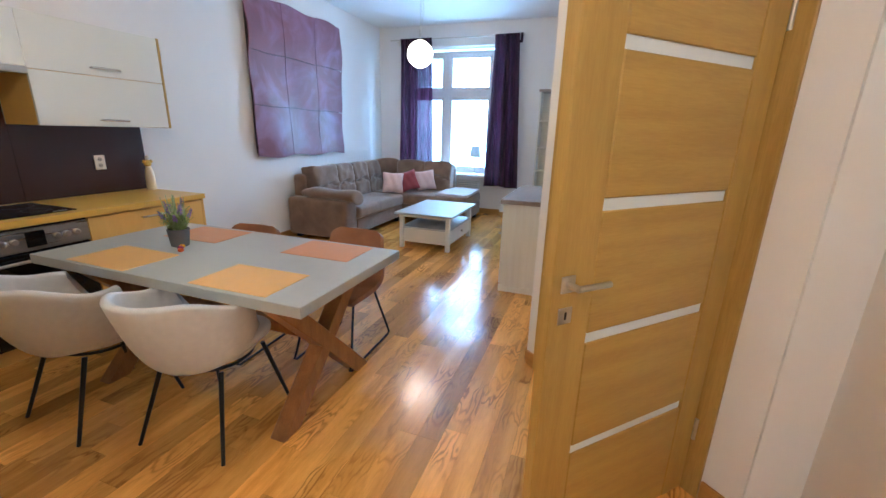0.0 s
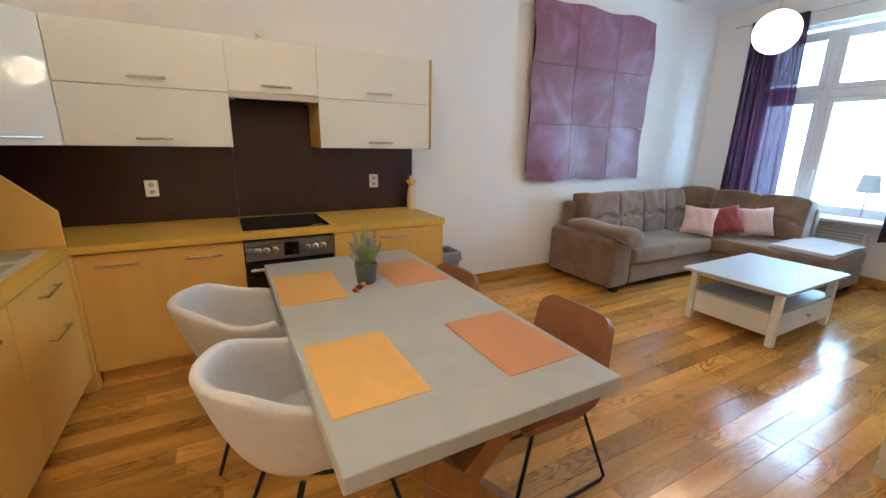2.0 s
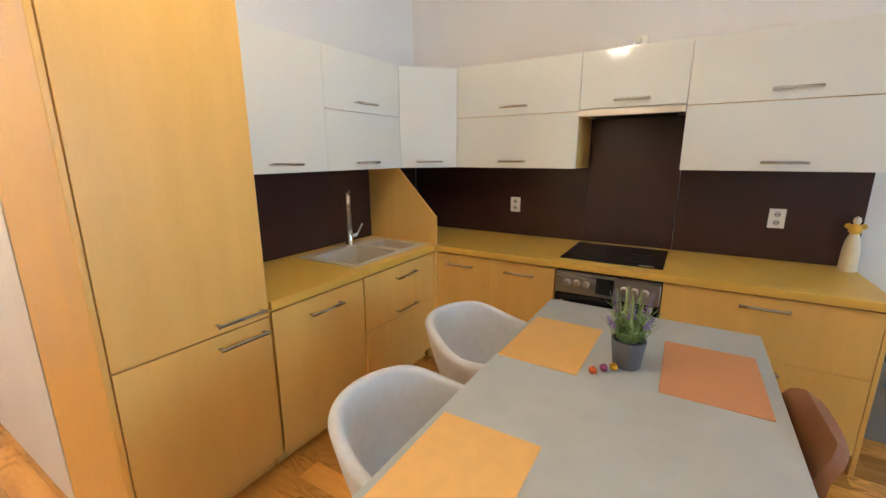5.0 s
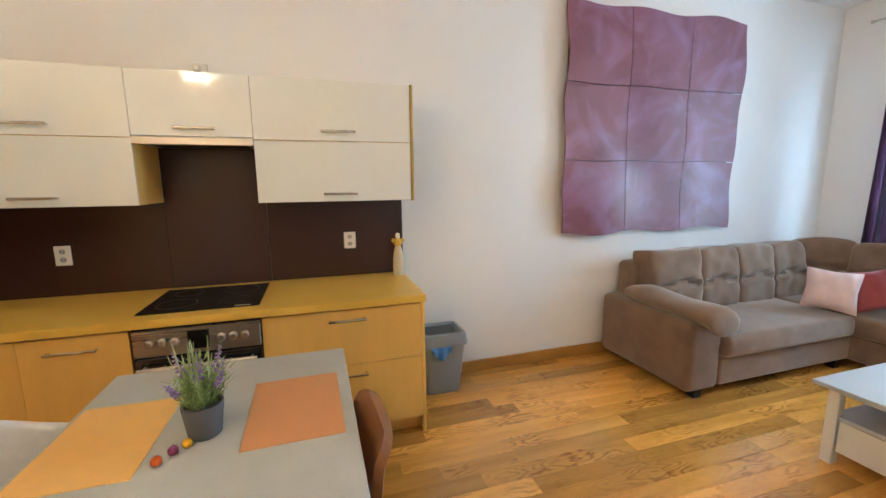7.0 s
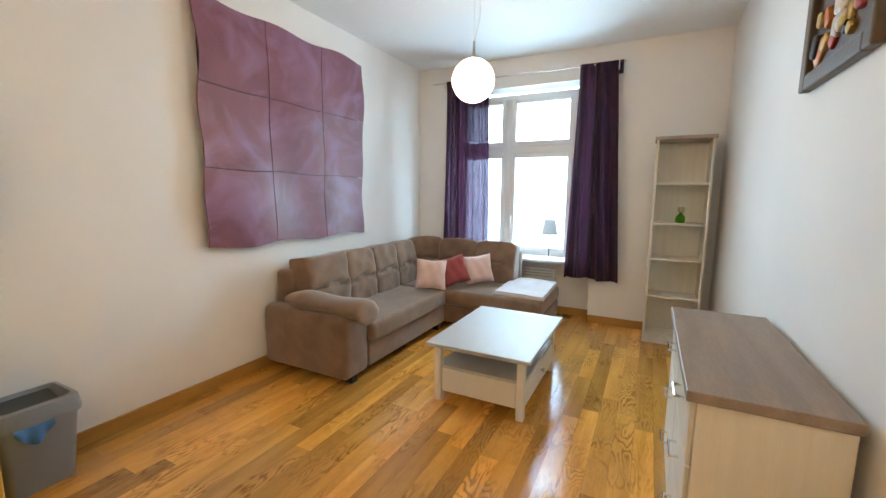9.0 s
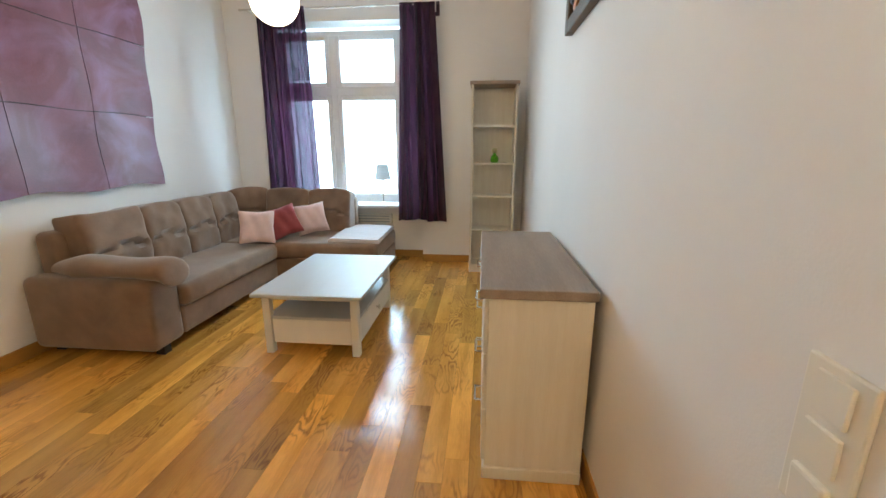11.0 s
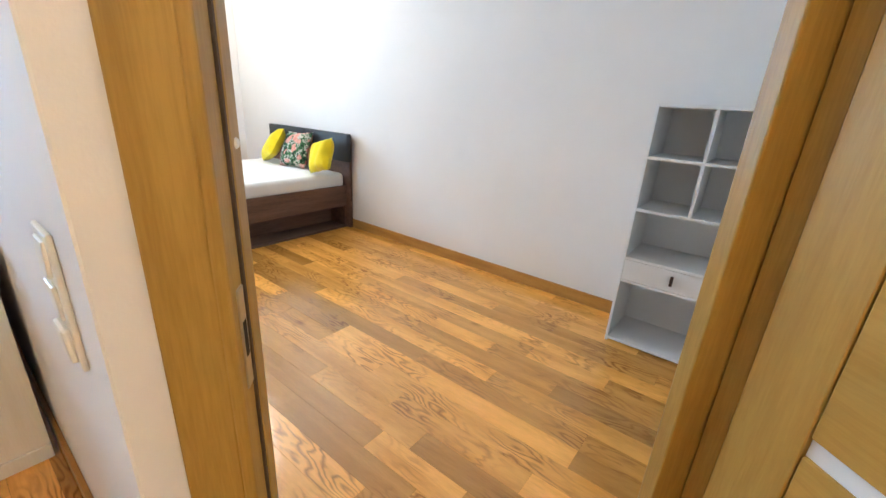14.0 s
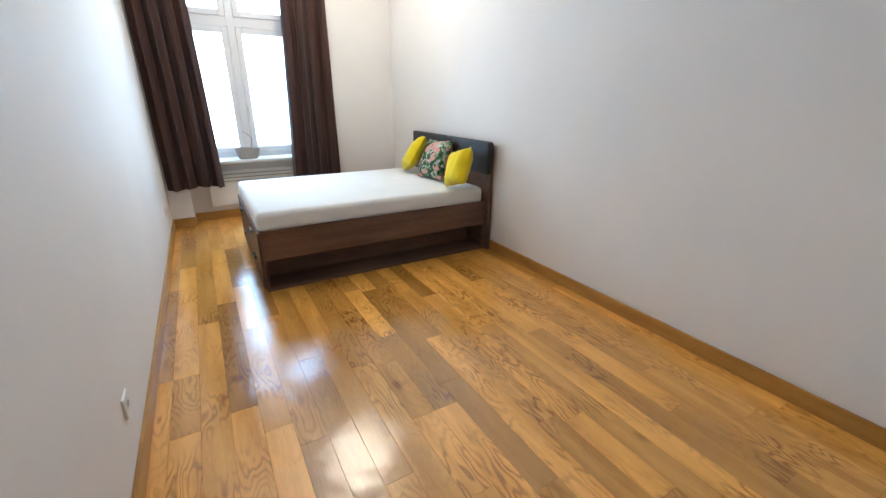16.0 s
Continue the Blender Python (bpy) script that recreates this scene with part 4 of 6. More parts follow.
def blade(bm, base, tip, w, bend):
    """A thin curved leaf."""
    base, tip = Vector(base), Vector(tip)
    d = tip - base
    s = d.cross(Vector((0, 0, 1)))
    s = s.normalized() if s.length > 1e-4 else Vector((1, 0, 0))
    nrm = s.cross(d).normalized()
    rows = []
    for t, k in ((0, 0.6), (0.4, 1.0), (0.75, 0.7), (1.0, 0.08)):
        p = base + d * t + nrm * bend * math.sin(t * math.pi * 0.5) * t
        rows.append((bm.verts.new(p - s * w * k), bm.verts.new(p + nrm * w * 0.4), bm.verts.new(p + s * w * k)))
    for a, b2 in zip(rows, rows[1:]):
        bm.faces.new((a[0], a[1], b2[1], b2[0]))
        bm.faces.new((a[1], a[2], b2[2], b2[1]))


for i in range(80):
    a, lean = rnd.uniform(0, 6.283), rnd.uniform(0.1, 1.0)
    h = rnd.uniform(0.07, 0.15) * (1.15 - 0.35 * lean)
    base = (PX + 0.026 * math.cos(a) * lean, PY + 0.026 * math.sin(a) * lean, TT + 0.078)
    tip = Vector((PX + 0.075 * math.cos(a) * lean, PY + 0.075 * math.sin(a) * lean, TT + 0.085 + h))
    d = tip - Vector(base)
    for k in range(9):
        f = 0.15 + 0.85 * k / 9
        p = Vector(base) + d * f
        b3 = a + k * 2.4
        blade(needles, p, p + Vector((0.022 * math.cos(b3), 0.022 * math.sin(b3), 0.014)), 0.0022, 0.002)
for i in range(24):
    a, lean = rnd.uniform(0, 6.283), rnd.uniform(0.15, 1.0)
    blade(blades, (PX + 0.02 * math.cos(a), PY + 0.02 * math.sin(a), TT + 0.09), (PX + 0.085 * lean * math.cos(a), PY + 0.085 * lean * math.sin(a), TT + rnd.uniform(0.17, 0.29)), 0.0042, 0.02)
part("foliage", needles, LEAF, plant)
part("foliage", blades, LEAF2, plant)
for i in range(9):
    a, lean = i * 0.75 + 0.3, (0.35, 0.8, 0.6, 0.95)[i % 4]
    top = Vector((PX + 0.085 * lean * math.cos(a), PY + 0.085 * lean * math.sin(a), TT + (0.225, 0.195, 0.25, 0.185)[i % 4]))
    low = Vector((PX + 0.03 * lean * math.cos(a), PY + 0.03 * lean * math.sin(a), TT + 0.09))
    stem = part("stem", tube([low, top], 0.0014, 5), LEAF, plant)
    q = bmesh.new()
    for k in range(16):
        f = k / 15
        p = low.lerp(top, 0.62 + 0.40 * f)
        r = 0.0078 * (1 - 0.55 * f)
        o = bmesh.new()
        bmesh.ops.create_icosphere(o, subdivisions=1, radius=0.0052 * (1 - 0.4 * f), matrix=Matrix.Translation(p + Vector((r * math.cos(k * 2.4), r * math.sin(k * 2.4), 0))))
        merge(q, o)
    part("flower_spike", q, BLOOM, stem, "small violet flower spike")
plant.scale = (1.2, 1.2, 1.1)
for x, y, colour, w in ((-2.065, 3.965, (0.65, 0.12, 0.02), "orange"), (-2.105, 3.995, (0.22, 0.03, 0.10), "plum"), (-2.130, 4.025, (0.72, 0.36, 0.02), "yellow")):
    foil = material(w + "_foil", colour, 0.25, 0.2, spread=0.25, scale=60, bump=0.5, bump_scale=120)
    q = soft_box(0.034, 0.028, 0.024, 2.4, 5)
    for v in q.verts:
        v.co += Vector((noise.noise(v.co * 90), noise.noise(v.co * 90 + Vector((9, 0, 0))), noise.noise(v.co * 90 + Vector((0, 9, 0))))) * 0.0016
    moved(q, pose(x, y, TT + 0.0125, 0, 0, 30))
    solo("sweet", q, foil, "small " + w + " foil-wrapped sweet on the table", "sweet", smooth=True, group="sweets on the table")

# ---- kitchen loose things ----
bin_ob = thing("waste_bin", (-3.64, 5.28, 0), "grey plastic swing-lid bin with a blue bag sticking out", "bin")


def loft(sections, cap=True, r=0.03, n=6):
    """A tapered, round-cornered tub from (x0, x1, y0, y1, z) levels."""
    bm = bmesh.new()
    rings = []
    for x0, x1, y0, y1, z in sections:
        ring = []
        for cx, cy, a0 in ((x1 - r, y1 - r, 0), (x0 + r, y1 - r, 90), (x0 + r, y0 + r, 180), (x1 - r, y0 + r, 270)):
            for k in range(n):
                a = radians(a0 + 90 * k / (n - 1))
                ring.append(bm.verts.new((cx + r * math.cos(a), cy + r * math.sin(a), z)))
        rings.append(ring)
    for a, b2 in zip(rings, rings[1:]):
        for k in range(len(a)):
            bm.faces.new((a[k], a[(k + 1) % len(a)], b2[(k + 1) % len(a)], b2[k]))
    if cap:
        bm.faces.new(rings[0][::-1])
        bm.faces.new(rings[-1])
    bmesh.ops.recalc_face_normals(bm, faces=bm.faces)
    return bm


part("body", loft(((-3.755, -3.545, 5.145, 5.405, 0.0), (-3.79, -3.505, 5.125, 5.435, 0.40), (-3.775, -3.52, 5.14, 5.42, 0.40), (-3.74, -3.56, 5.16, 5.39, 0.03))), GREY_PLASTIC, bin_ob, "", True)
lid = part("lid", loft(((-3.80, -3.490, 5.112, 5.448, 0.385), (-3.803, -3.487, 5.110, 5.450, 0.405), (-3.790, -3.500, 5.120, 5.440, 0.47), (-3.770, -3.525, 5.140, 5.420, 0.475), (-3.755, -3.540, 5.155, 5.405, 0.44), (-3.75, -3.545, 5.16, 5.40, 0.40)), False), GREY_PLASTIC, bin_ob, "", True)
part("flap", moved(box(-0.10, 0.10, -0.115, 0.115, -0.004, 0.004, 0.003), pose(-3.655, 5.28, 0.435, 0, 12, 0)), DARK_PLASTIC, lid, "dark tilting flap")
bag = grid(14, 8, lambda u, v: (-3.498 + 0.012 * math.sin(u * 14) * v + 0.014 * math.sin(v * 3), 5.17 + 0.15 * u, 0.395 - (0.035 + 0.075 * math.sin(u * math.pi)) * v))
part("bag", thick(bag, 0.002), BLUE_BAG, bin_ob, "crumpled blue plastic bag edge", True)

bt = thing("bottle", (-3.70, 4.985, 0.90), "cream bottle with a yellow collar on the worktop", "bottle")
part("body", lathe(((0, 0), (0.036, 0), (0.040, 0.006), (0.038, 0.12), (0.033, 0.165), (0.024, 0.20), (0.018, 0.215), (0, 0.215)), 24, (-3.70, 4.985, 0.90)), material("cream_plastic", (0.74, 0.64, 0.44), 0.4, spread=0.05), bt, "", True)
part("collar", lathe(((0.018, 0.21), (0.030, 0.225), (0.026, 0.245), (0.012, 0.268), (0, 0.268)), 20, (-3.70, 4.985, 0.90)), material("yellow_plastic", (0.72, 0.42, 0.04), 0.4, spread=0.1), bt, "", True)
for sy in (-1, 1):
    part("bow", moved(soft_box(0.014, 0.034, 0.030, 2.6, 5), Matrix.Translation((-3.70, 4.985 + sy * 0.030, 1.152)) @ Matrix.Rotation(radians(28 * sy), 4, "X")), material("yellow_ribbon", (0.72, 0.42, 0.04), 0.5, spread=0.1), bt, "", True)
part("cap", lathe(((0, 0.262), (0.012, 0.265), (0.018, 0.282), (0.014, 0.300), (0, 0.308)), 16, (-3.70, 4.985, 0.90)), material("ivory_cap", (0.74, 0.66, 0.50), 0.4), bt, "", True)

fan = thing("wall_outlet", (-3.82, 3.80, 2.215), "small white electrical outlet box above the cabinets", "socket")
part("box", box(-3.82, -3.790, 3.765, 3.845, 2.230, 2.295, 0.006, 2), WHITE_PLASTIC, fan)
part("plug", moved(lathe(((0, 0), (0.022, 0), (0.020, 0.02), (0.014, 0.03), (0, 0.03)), 18), pose(-3.790, 3.790, 2.262, 0, 90, 0)), WHITE_PLASTIC, fan, "", True)

sw = thing("light_switch", (EAST, 5.050, 0.91), "cream three-part light switch and socket plate", "switch")
part("frame", box(EAST - 0.009, EAST, 4.995, 5.105, 0.905, 1.150, 0.004, 2), WHITE_PLASTIC, sw)
part("rocker", moved(box(-0.0045, 0.003, -0.030, 0.030, -0.031, 0.031, 0.002), pose(EAST - 0.010, 5.050, 1.103, 0, 2.5, 0)), WHITE_PLASTIC, sw)
part("rocker", moved(box(-0.0045, 0.003, -0.030, 0.030, -0.031, 0.031, 0.002), pose(EAST - 0.010, 5.050, 1.027, 0, -2.5, 0)), WHITE_PLASTIC, sw)
part("socket_cover", moved(box(-0.009, 0.004, -0.032, 0.032, -0.034, 0.034, 0.006, 2), pose(EAST - 0.010, 5.050, 0.948, 0, -3, 0)), WHITE_PLASTIC, sw)


# ---- lamps ----
def pendant(at, r, mat, label):
    x, y, z = at
    o = thing("pendant_lamp", (x, y, z - r), label, "lamp")
    part("globe", lathe([(r * math.sin(a), r - r * math.cos(a)) for a in np.linspace(0, math.pi, 25)], 36, (x, y, z - r)), mat, o, "glowing white opal glass globe", True)
    part("neck", lathe(((0, 0), (0.035, 0), (0.032, 0.015), (0.011, 0.02), (0.009, 0.12), (0, 0.12)), 16, (x, y, z + r - 0.004)), STEEL, o, "", True)
    part("wire", tube([(x, y, z + r + 0.11), (x, y, TOP - 0.03)], 0.0018, 6), WHITE_PLASTIC, o)
    cord = [(x + 0.035 * math.sin(k / 12 * math.pi) * (1 + 0.5 * math.sin(k / 12 * 6)), y, z + r + 0.10 + (TOP - 0.03 - z - r - 0.10) * k / 12) for k in range(13)]
    part("cord", tube(cord, 0.0028, 6), WHITE_PLASTIC, o, "thin slack white cord")
    part("canopy", lathe(((0, 0), (0.035, 0), (0.055, 0.02), (0.055, 0.035), (0, 0.035)), 20, (x, y, TOP - 0.035)), WHITE_PLASTIC, o, "", True)
    return o


pendant((-2.03, 7.33, 2.375), 0.154, OPAL, "lit white glass globe pendant lamp on a thin cord")
pendant((-1.35, 3.42, 2.69), 0.125, OPAL_WARM, "lit warm globe pendant lamp above the table")
pendant((1.46, 8.60, 2.90), 0.175, OPAL, "lit globe pendant lamp above the bed")
# fixture added for the unseen hall lamp, its place assumed
pendant((0.0, 1.25, 2.93), 0.12, OPAL_WARM, "unseen globe pendant lamp added in the hall")


# ---- living room ----
sofa = thing("corner_sofa", (-3.3, 8.2, 0), "taupe microfibre corner sofa with chaise and padded arm", "sofa")


def block(x0, x1, y0, y1, z0, z1, power=8.0, n=8, puff=0.0):
    q = soft_box(x1 - x0, y1 - y0, z1 - z0, power, n, puff)
    return moved(q, pose((x0 + x1) / 2, (y0 + y1) / 2, (z0 + z1) / 2))


def rounded(x0, x1, y0, y1, z0, z1, r=0.03):
    return box(x0, x1, y0, y1, z0, z1, r, 4)


part("base", rounded(-3.76, -2.875, 7.16, 8.60, 0.075, 0.285, 0.02), SUEDE, sofa, "", True)
part("seat_cushion", rounded(-3.70, -2.835, 7.17, 8.57, 0.283, 0.455, 0.05), SUEDE, sofa, "", True)
part("chaise_base", rounded(-3.76, -1.76, 8.58, 9.52, 0.075, 0.285, 0.02), SUEDE, sofa, "", True)
part("chaise_cushion", rounded(-3.70, -1.745, 8.55, 9.50, 0.283, 0.462, 0.05), SUEDE, sofa, "", True)
part("back_frame", rounded(-3.80, -3.62, 7.0, 9.58, 0.06, 0.865, 0.05), SUEDE, sofa, "", True)
part("back_frame", rounded(-3.62, -2.24, 9.44, 9.60, 0.06, 0.855, 0.05), SUEDE, sofa, "", True)
# side arm: an upright slab with rounded top and a padded roll that droops at its front
q = rounded(-3.81, -2.875, 6.860, 7.17, 0.05, 0.575, 0.055)
part("arm", q, SUEDE, sofa, "", True)
roll = grid(28, 20, lambda u, v: (
    -3.60 + 0.80 * min(u, 0.86) / 0.86 + 0.045 * math.sin(max(0, (u - 0.86) / 0.14) * math.pi / 2),
    7.022 + (0.140 * (1 - 0.35 * max(0, (u - 0.9) / 0.1) ** 2)) * math.cos(v * 2 * math.pi) * (0.75 + 0.25 * min(1, u * 6)),
    0.628 - 0.075 * max(0, (u - 0.78) / 0.22) ** 2.0 + (0.074 + 0.010 * math.sin(u * 9)) * math.sin(v * 2 * math.pi) * (1 - 0.5 * max(0, (u - 0.93) / 0.07)) * (0.6 + 0.4 * min(1, u * 6))))
bmesh.ops.remove_doubles(roll, verts=roll.verts, dist=0.0005)
bmesh.ops.holes_fill(roll, edges=[e for e in roll.edges if e.is_boundary])
bmesh.ops.recalc_face_normals(roll, faces=roll.faces)
part("arm_pad", roll, SUEDE, sofa, "plump padded arm rest", True)


def back_cushion(w, h, t, seed):
    """A two-part back cushion: lumbar bulge, deep crease and head bulge; faces +y, base at z 0."""
    q = bmesh.new()
    bmesh.ops.create_cube(q, size=2.0)
    bmesh.ops.subdivide_edges(q, edges=q.edges[:], cuts=15, use_grid_fill=True)
    for v in q.verts:
        x, y, z = v.co
        p = 11.0
        k = (abs(x) ** p + abs(y) ** p + abs(z) ** p) ** (1 / p)
        x, y, z = x / k, y / k, z / k
        bulge = 0.74 + 0.26 * (1 - x ** 6)
        sag = 0.06 * math.cos(x * 2.2)
        zz = z - sag
        crease = math.exp(-((zz + 0.10 + 0.10 * x * x + 0.02 * math.sin(seed + 5 * x)) / 0.070) ** 2) * (1 - x ** 8)
        front = t * (0.5 + 0.14 * bulge * (1 + 0.35 * math.cos(zz * math.pi * 1.0)) - 0.27 * crease) if y > 0 else t * 0.5
        wob = 0.016 * noise.noise(Vector((x * 2.1 + seed, y, z * 2.3)))
        top = (0.034 * abs(x) ** 5 if seed == 0 else 0.012 - 0.034 * x * x) if z > 0.8 else 0
        v.co = (x * w / 2 * (1 + 0.05 * max(0.0, z) ** 3), y * front + wob, (z + 1) * h / 2 + top)
    return q


BACKS = ((-3.53, 7.35, 0.54, 0), (-3.54, 7.84, 0.46, 1), (-3.54, 8.29, 0.45, 2), (-3.54, 8.73, 0.44, 3))
for x, y, w, i in BACKS:
    m = Matrix.Translation((x, y, 0.43)) @ Matrix.Rotation(radians(-90), 4, "Z") @ Matrix.Rotation(radians(9), 4, "X")
    part("back_cushion", moved(back_cushion(w, 0.535 if i == 0 else 0.53, 0.22, i * 3.1), m), SUEDE, sofa, "creased plump back cushion", True)
m = Matrix.Translation((-3.50, 9.24, 0.43)) @ Matrix.Rotation(radians(-135), 4, "Z") @ Matrix.Rotation(radians(8), 4, "X")
part("back_cushion", moved(back_cushion(0.46, 0.545, 0.22, 14), m), SUEDE, sofa, "creased plump corner cushion", True)
for x, w, i in ((-3.04, 0.56, 5), (-2.515, 0.52, 6)):
    m = Matrix.Translation((x, 9.34, 0.43)) @ Matrix.Rotation(radians(180), 4, "Z") @ Matrix.Rotation(radians(9), 4, "X")
    part("back_cushion", moved(back_cushion(w, 0.53, 0.22, i * 3.1), m), SUEDE, sofa, "creased plump back cushion", True)
for x, y in ((-2.93, 6.99), (-3.72, 6.99), (-2.93, 8.50), (-1.84, 8.66), (-1.84, 9.44)):
    part("foot", box(x - 0.035, x + 0.035, y - 0.035, y + 0.035, 0, 0.085, 0.004), material("black_foot", (0.015, 0.012, 0.01), 0.5), sofa)


def pillow(name, at, rx, rz, w, mat, label, group, roll=0.0, h=None):
    q = pillow_bm(w, h or w, 0.15)
    o = solo(name, moved(q, pose(0, 0, 0, 0, roll, 0)), mat, label, "cushion", smooth=True, group=group)
    o.matrix_basis = pose(*at, rx, 0, rz) @ Matrix.Translation((0, 0, -(h or w) / 2))
    return o


G = "cushions on the sofa"
pillow("cushion", (-2.99, 8.47, 0.635), -22, 32, 0.35, PINK, "pale pink square cushion leaning on the sofa", G, 4)
pillow("cushion", (-2.83, 8.74, 0.625), -20, 40, 0.34, ROSE, "dusty rose red square cushion leaning on the sofa", G, -14)
pillow("cushion", (-2.62, 8.98, 0.635), -20, 28, 0.35, PINK, "pale pink square cushion leaning on the sofa", G, -8)

b = grid(16, 22, lambda u, v: (-2.32 + 0.56 * u + 0.03 * (1 - v), 8.60 + 0.90 * v + 0.02 * math.sin(u * 5), 0.478 + 0.006 * noise.noise(Vector((u * 4, v * 5, 0)))))
b = thick(b, 0.022)
bmesh.ops.translate(b, verts=b.verts, vec=(0, 0, 0.012))
blk = thing("folded_blanket", (-2.03, 9.05, 0.462), "folded pale pinkish blanket lying on the chaise", "blanket")
part("lower_fold", b, TOWEL, blk, "", True)
b = grid(16, 22, lambda u, v: (-2.31 + 0.54 * u + 0.03 * (1 - v), 8.612 + 0.875 * v + 0.02 * math.sin(u * 5), 0.505 + 0.008 * noise.noise(Vector((u * 4 + 3, v * 5, 0)))))
part("upper_fold", thick(b, 0.018), TOWEL, blk, "", True)

ct = thing("coffee_table", (-1.83, 7.52, 0), "white painted square coffee table with drawer and open shelf", "table")
CZ = 0.482
part("tabletop", box(-2.215, -1.438, 6.965, 8.075, CZ - 0.026, CZ, 0.005, 2), COOL_GREY_TOP, ct)
for x0 in (-2.185, -1.550):
    for y0 in (7.055, 7.985):
        part("leg", box(x0, x0 + 0.054, y0, y0 + 0.054, 0, CZ - 0.026, 0.004), WHITE_PAINT, ct)
for y0 in (7.062, 8.015):
    part("apron", box(-2.123, -1.555, y0, y0 + 0.024, CZ - 0.070, CZ - 0.026, 0.002), WHITE_PAINT, ct)
for x0 in (-2.178, -1.523):
    part("apron", box(x0, x0 + 0.024, 7.117, 7.985, CZ - 0.070, CZ - 0.026, 0.002), WHITE_PAINT, ct)
part("shelf", box(-2.170, -1.502, 7.070, 8.032, 0.262, 0.284, 0.003), COOL_GREY_TOP, ct)
part("side_panel", box(-2.123, -1.555, 7.064, 7.082, 0.085, 0.262, 0.002), WHITE_PAINT, ct)
part("side_panel", box(-2.123, -1.555, 8.018, 8.036, 0.085, 0.262, 0.002), WHITE_PAINT, ct)
part("side_panel", box(-2.180, -2.162, 7.117, 7.985, 0.085, 0.262, 0.002), WHITE_PAINT, ct)
part("bottom", box(-2.16, -1.52, 7.083, 8.017, 0.085, 0.097, 0), WHITE_PAINT, ct)
dw = part("drawer_front", box(-1.518, -1.498, 7.120, 7.982, 0.090, 0.258, 0.003), WHITE_PAINT, ct)
part("knob", moved(lathe(((0, 0), (0.010, 0), (0.008, 0.012), (0.020, 0.020), (0.018, 0.028), (0, 0.03)), 18), pose(-1.498, 7.55, 0.19, 0, 90, 0)), STEEL, dw, "grey metal oval knob", True)

dresser = thing("chest_of_drawers", (-0.41, 6.64, 0), "cream chest of drawers with grey-brown wooden top", "chest of drawers")
part("top", box(-0.660, -0.200, 6.038, 7.236, 0.856, 0.896, 0.003), GREYWOOD, dresser)
part("side", box(-0.625, -0.208, 6.055, 6.079, 0.06, 0.856, 0.002), CREAM, dresser)
part("side", box(-0.625, -0.208, 7.196, 7.220, 0.06, 0.856, 0.002), CREAM, dresser)
part("back", box(-0.218, -0.209, 6.079, 7.196, 0.06, 0.856, 0), CREAM, dresser)
part("plinth", box(-0.635, -0.208, 6.047, 7.228, 0.0, 0.060, 0.003), CREAM, dresser)
part("carcass", box(-0.618, -0.222, 6.080, 7.195, 0.061, 0.855, 0), CREAM, dresser)
for y0, y1 in ((6.083, 6.634), (6.640, 7.193)):
    for z0, z1 in ((0.070, 0.325), (0.330, 0.590), (0.595, 0.850)):
        d = part("drawer_front", box(-0.641, -0.619, y0, y1, z0, z1, 0.003), CREAM, dresser)
        bar_handle(d, -0.641, (y0 + y1) / 2, (z0 + z1) / 2 + 0.03, 0.13, "y", (-1, 0, 0), CHROME)

SHX0, SHX1, SHY0, SHY1, SHT = -0.802, -0.300, 9.205, 9.53, 2.15
bs = thing("bookcase", (-0.555, 9.37, 0), "tall narrow cream bookcase with grey-brown top and open shelves", "bookcase")
part("side", box(SHX0, SHX0 + 0.022, SHY0, SHY1, 0, SHT - 0.035, 0.002), CREAM, bs)
part("side", box(SHX1 - 0.022, SHX1, SHY0, SHY1, 0, SHT - 0.035, 0.002), CREAM, bs)
part("back", box(SHX0 + 0.022, SHX1 - 0.022, SHY1 - 0.008, SHY1 - 0.001, 0, SHT - 0.036, 0), CREAM, bs)
part("top", box(SHX0 - 0.016, SHX1 + 0.016, SHY0 - 0.016, SHY1 + 0.005, SHT - 0.035, SHT, 0.003), GREYWOOD, bs)
part("plinth", box(SHX0 + 0.022, SHX1 - 0.022, SHY0 + 0.006, SHY0 + 0.024, 0, 0.075, 0.002), CREAM, bs)
for z in (0.075, 0.495, 0.890, 1.262, 1.672):
    part("shelf", box(SHX0 + 0.022, SHX1 - 0.022, SHY0 + 0.010, SHY1 - 0.009, z, z + 0.020, 0.002), CREAM, bs)
gb = thing("green_bottle", (-0.53, 9.38, 1.282), "small round green glass bottle with a wooden stopper", "bottle")
part("body", lathe(((0, 0), (0.038, 0), (0.046, 0.012), (0.048, 0.045), (0.036, 0.075), (0.018, 0.088), (0.016, 0.105), (0.019, 0.108), (0, 0.108)), 22, (-0.53, 9.38, 1.2825)), GREEN_GLASS, gb, "", True)
part("stopper", lathe(((0, 0), (0.016, 0), (0.030, 0.012), (0.030, 0.050), (0.024, 0.058), (0, 0.058)), 14, (-0.53, 9.38, 1.389)), material("pale_stopper", (0.45, 0.40, 0.24), 0.7), gb, "", True)


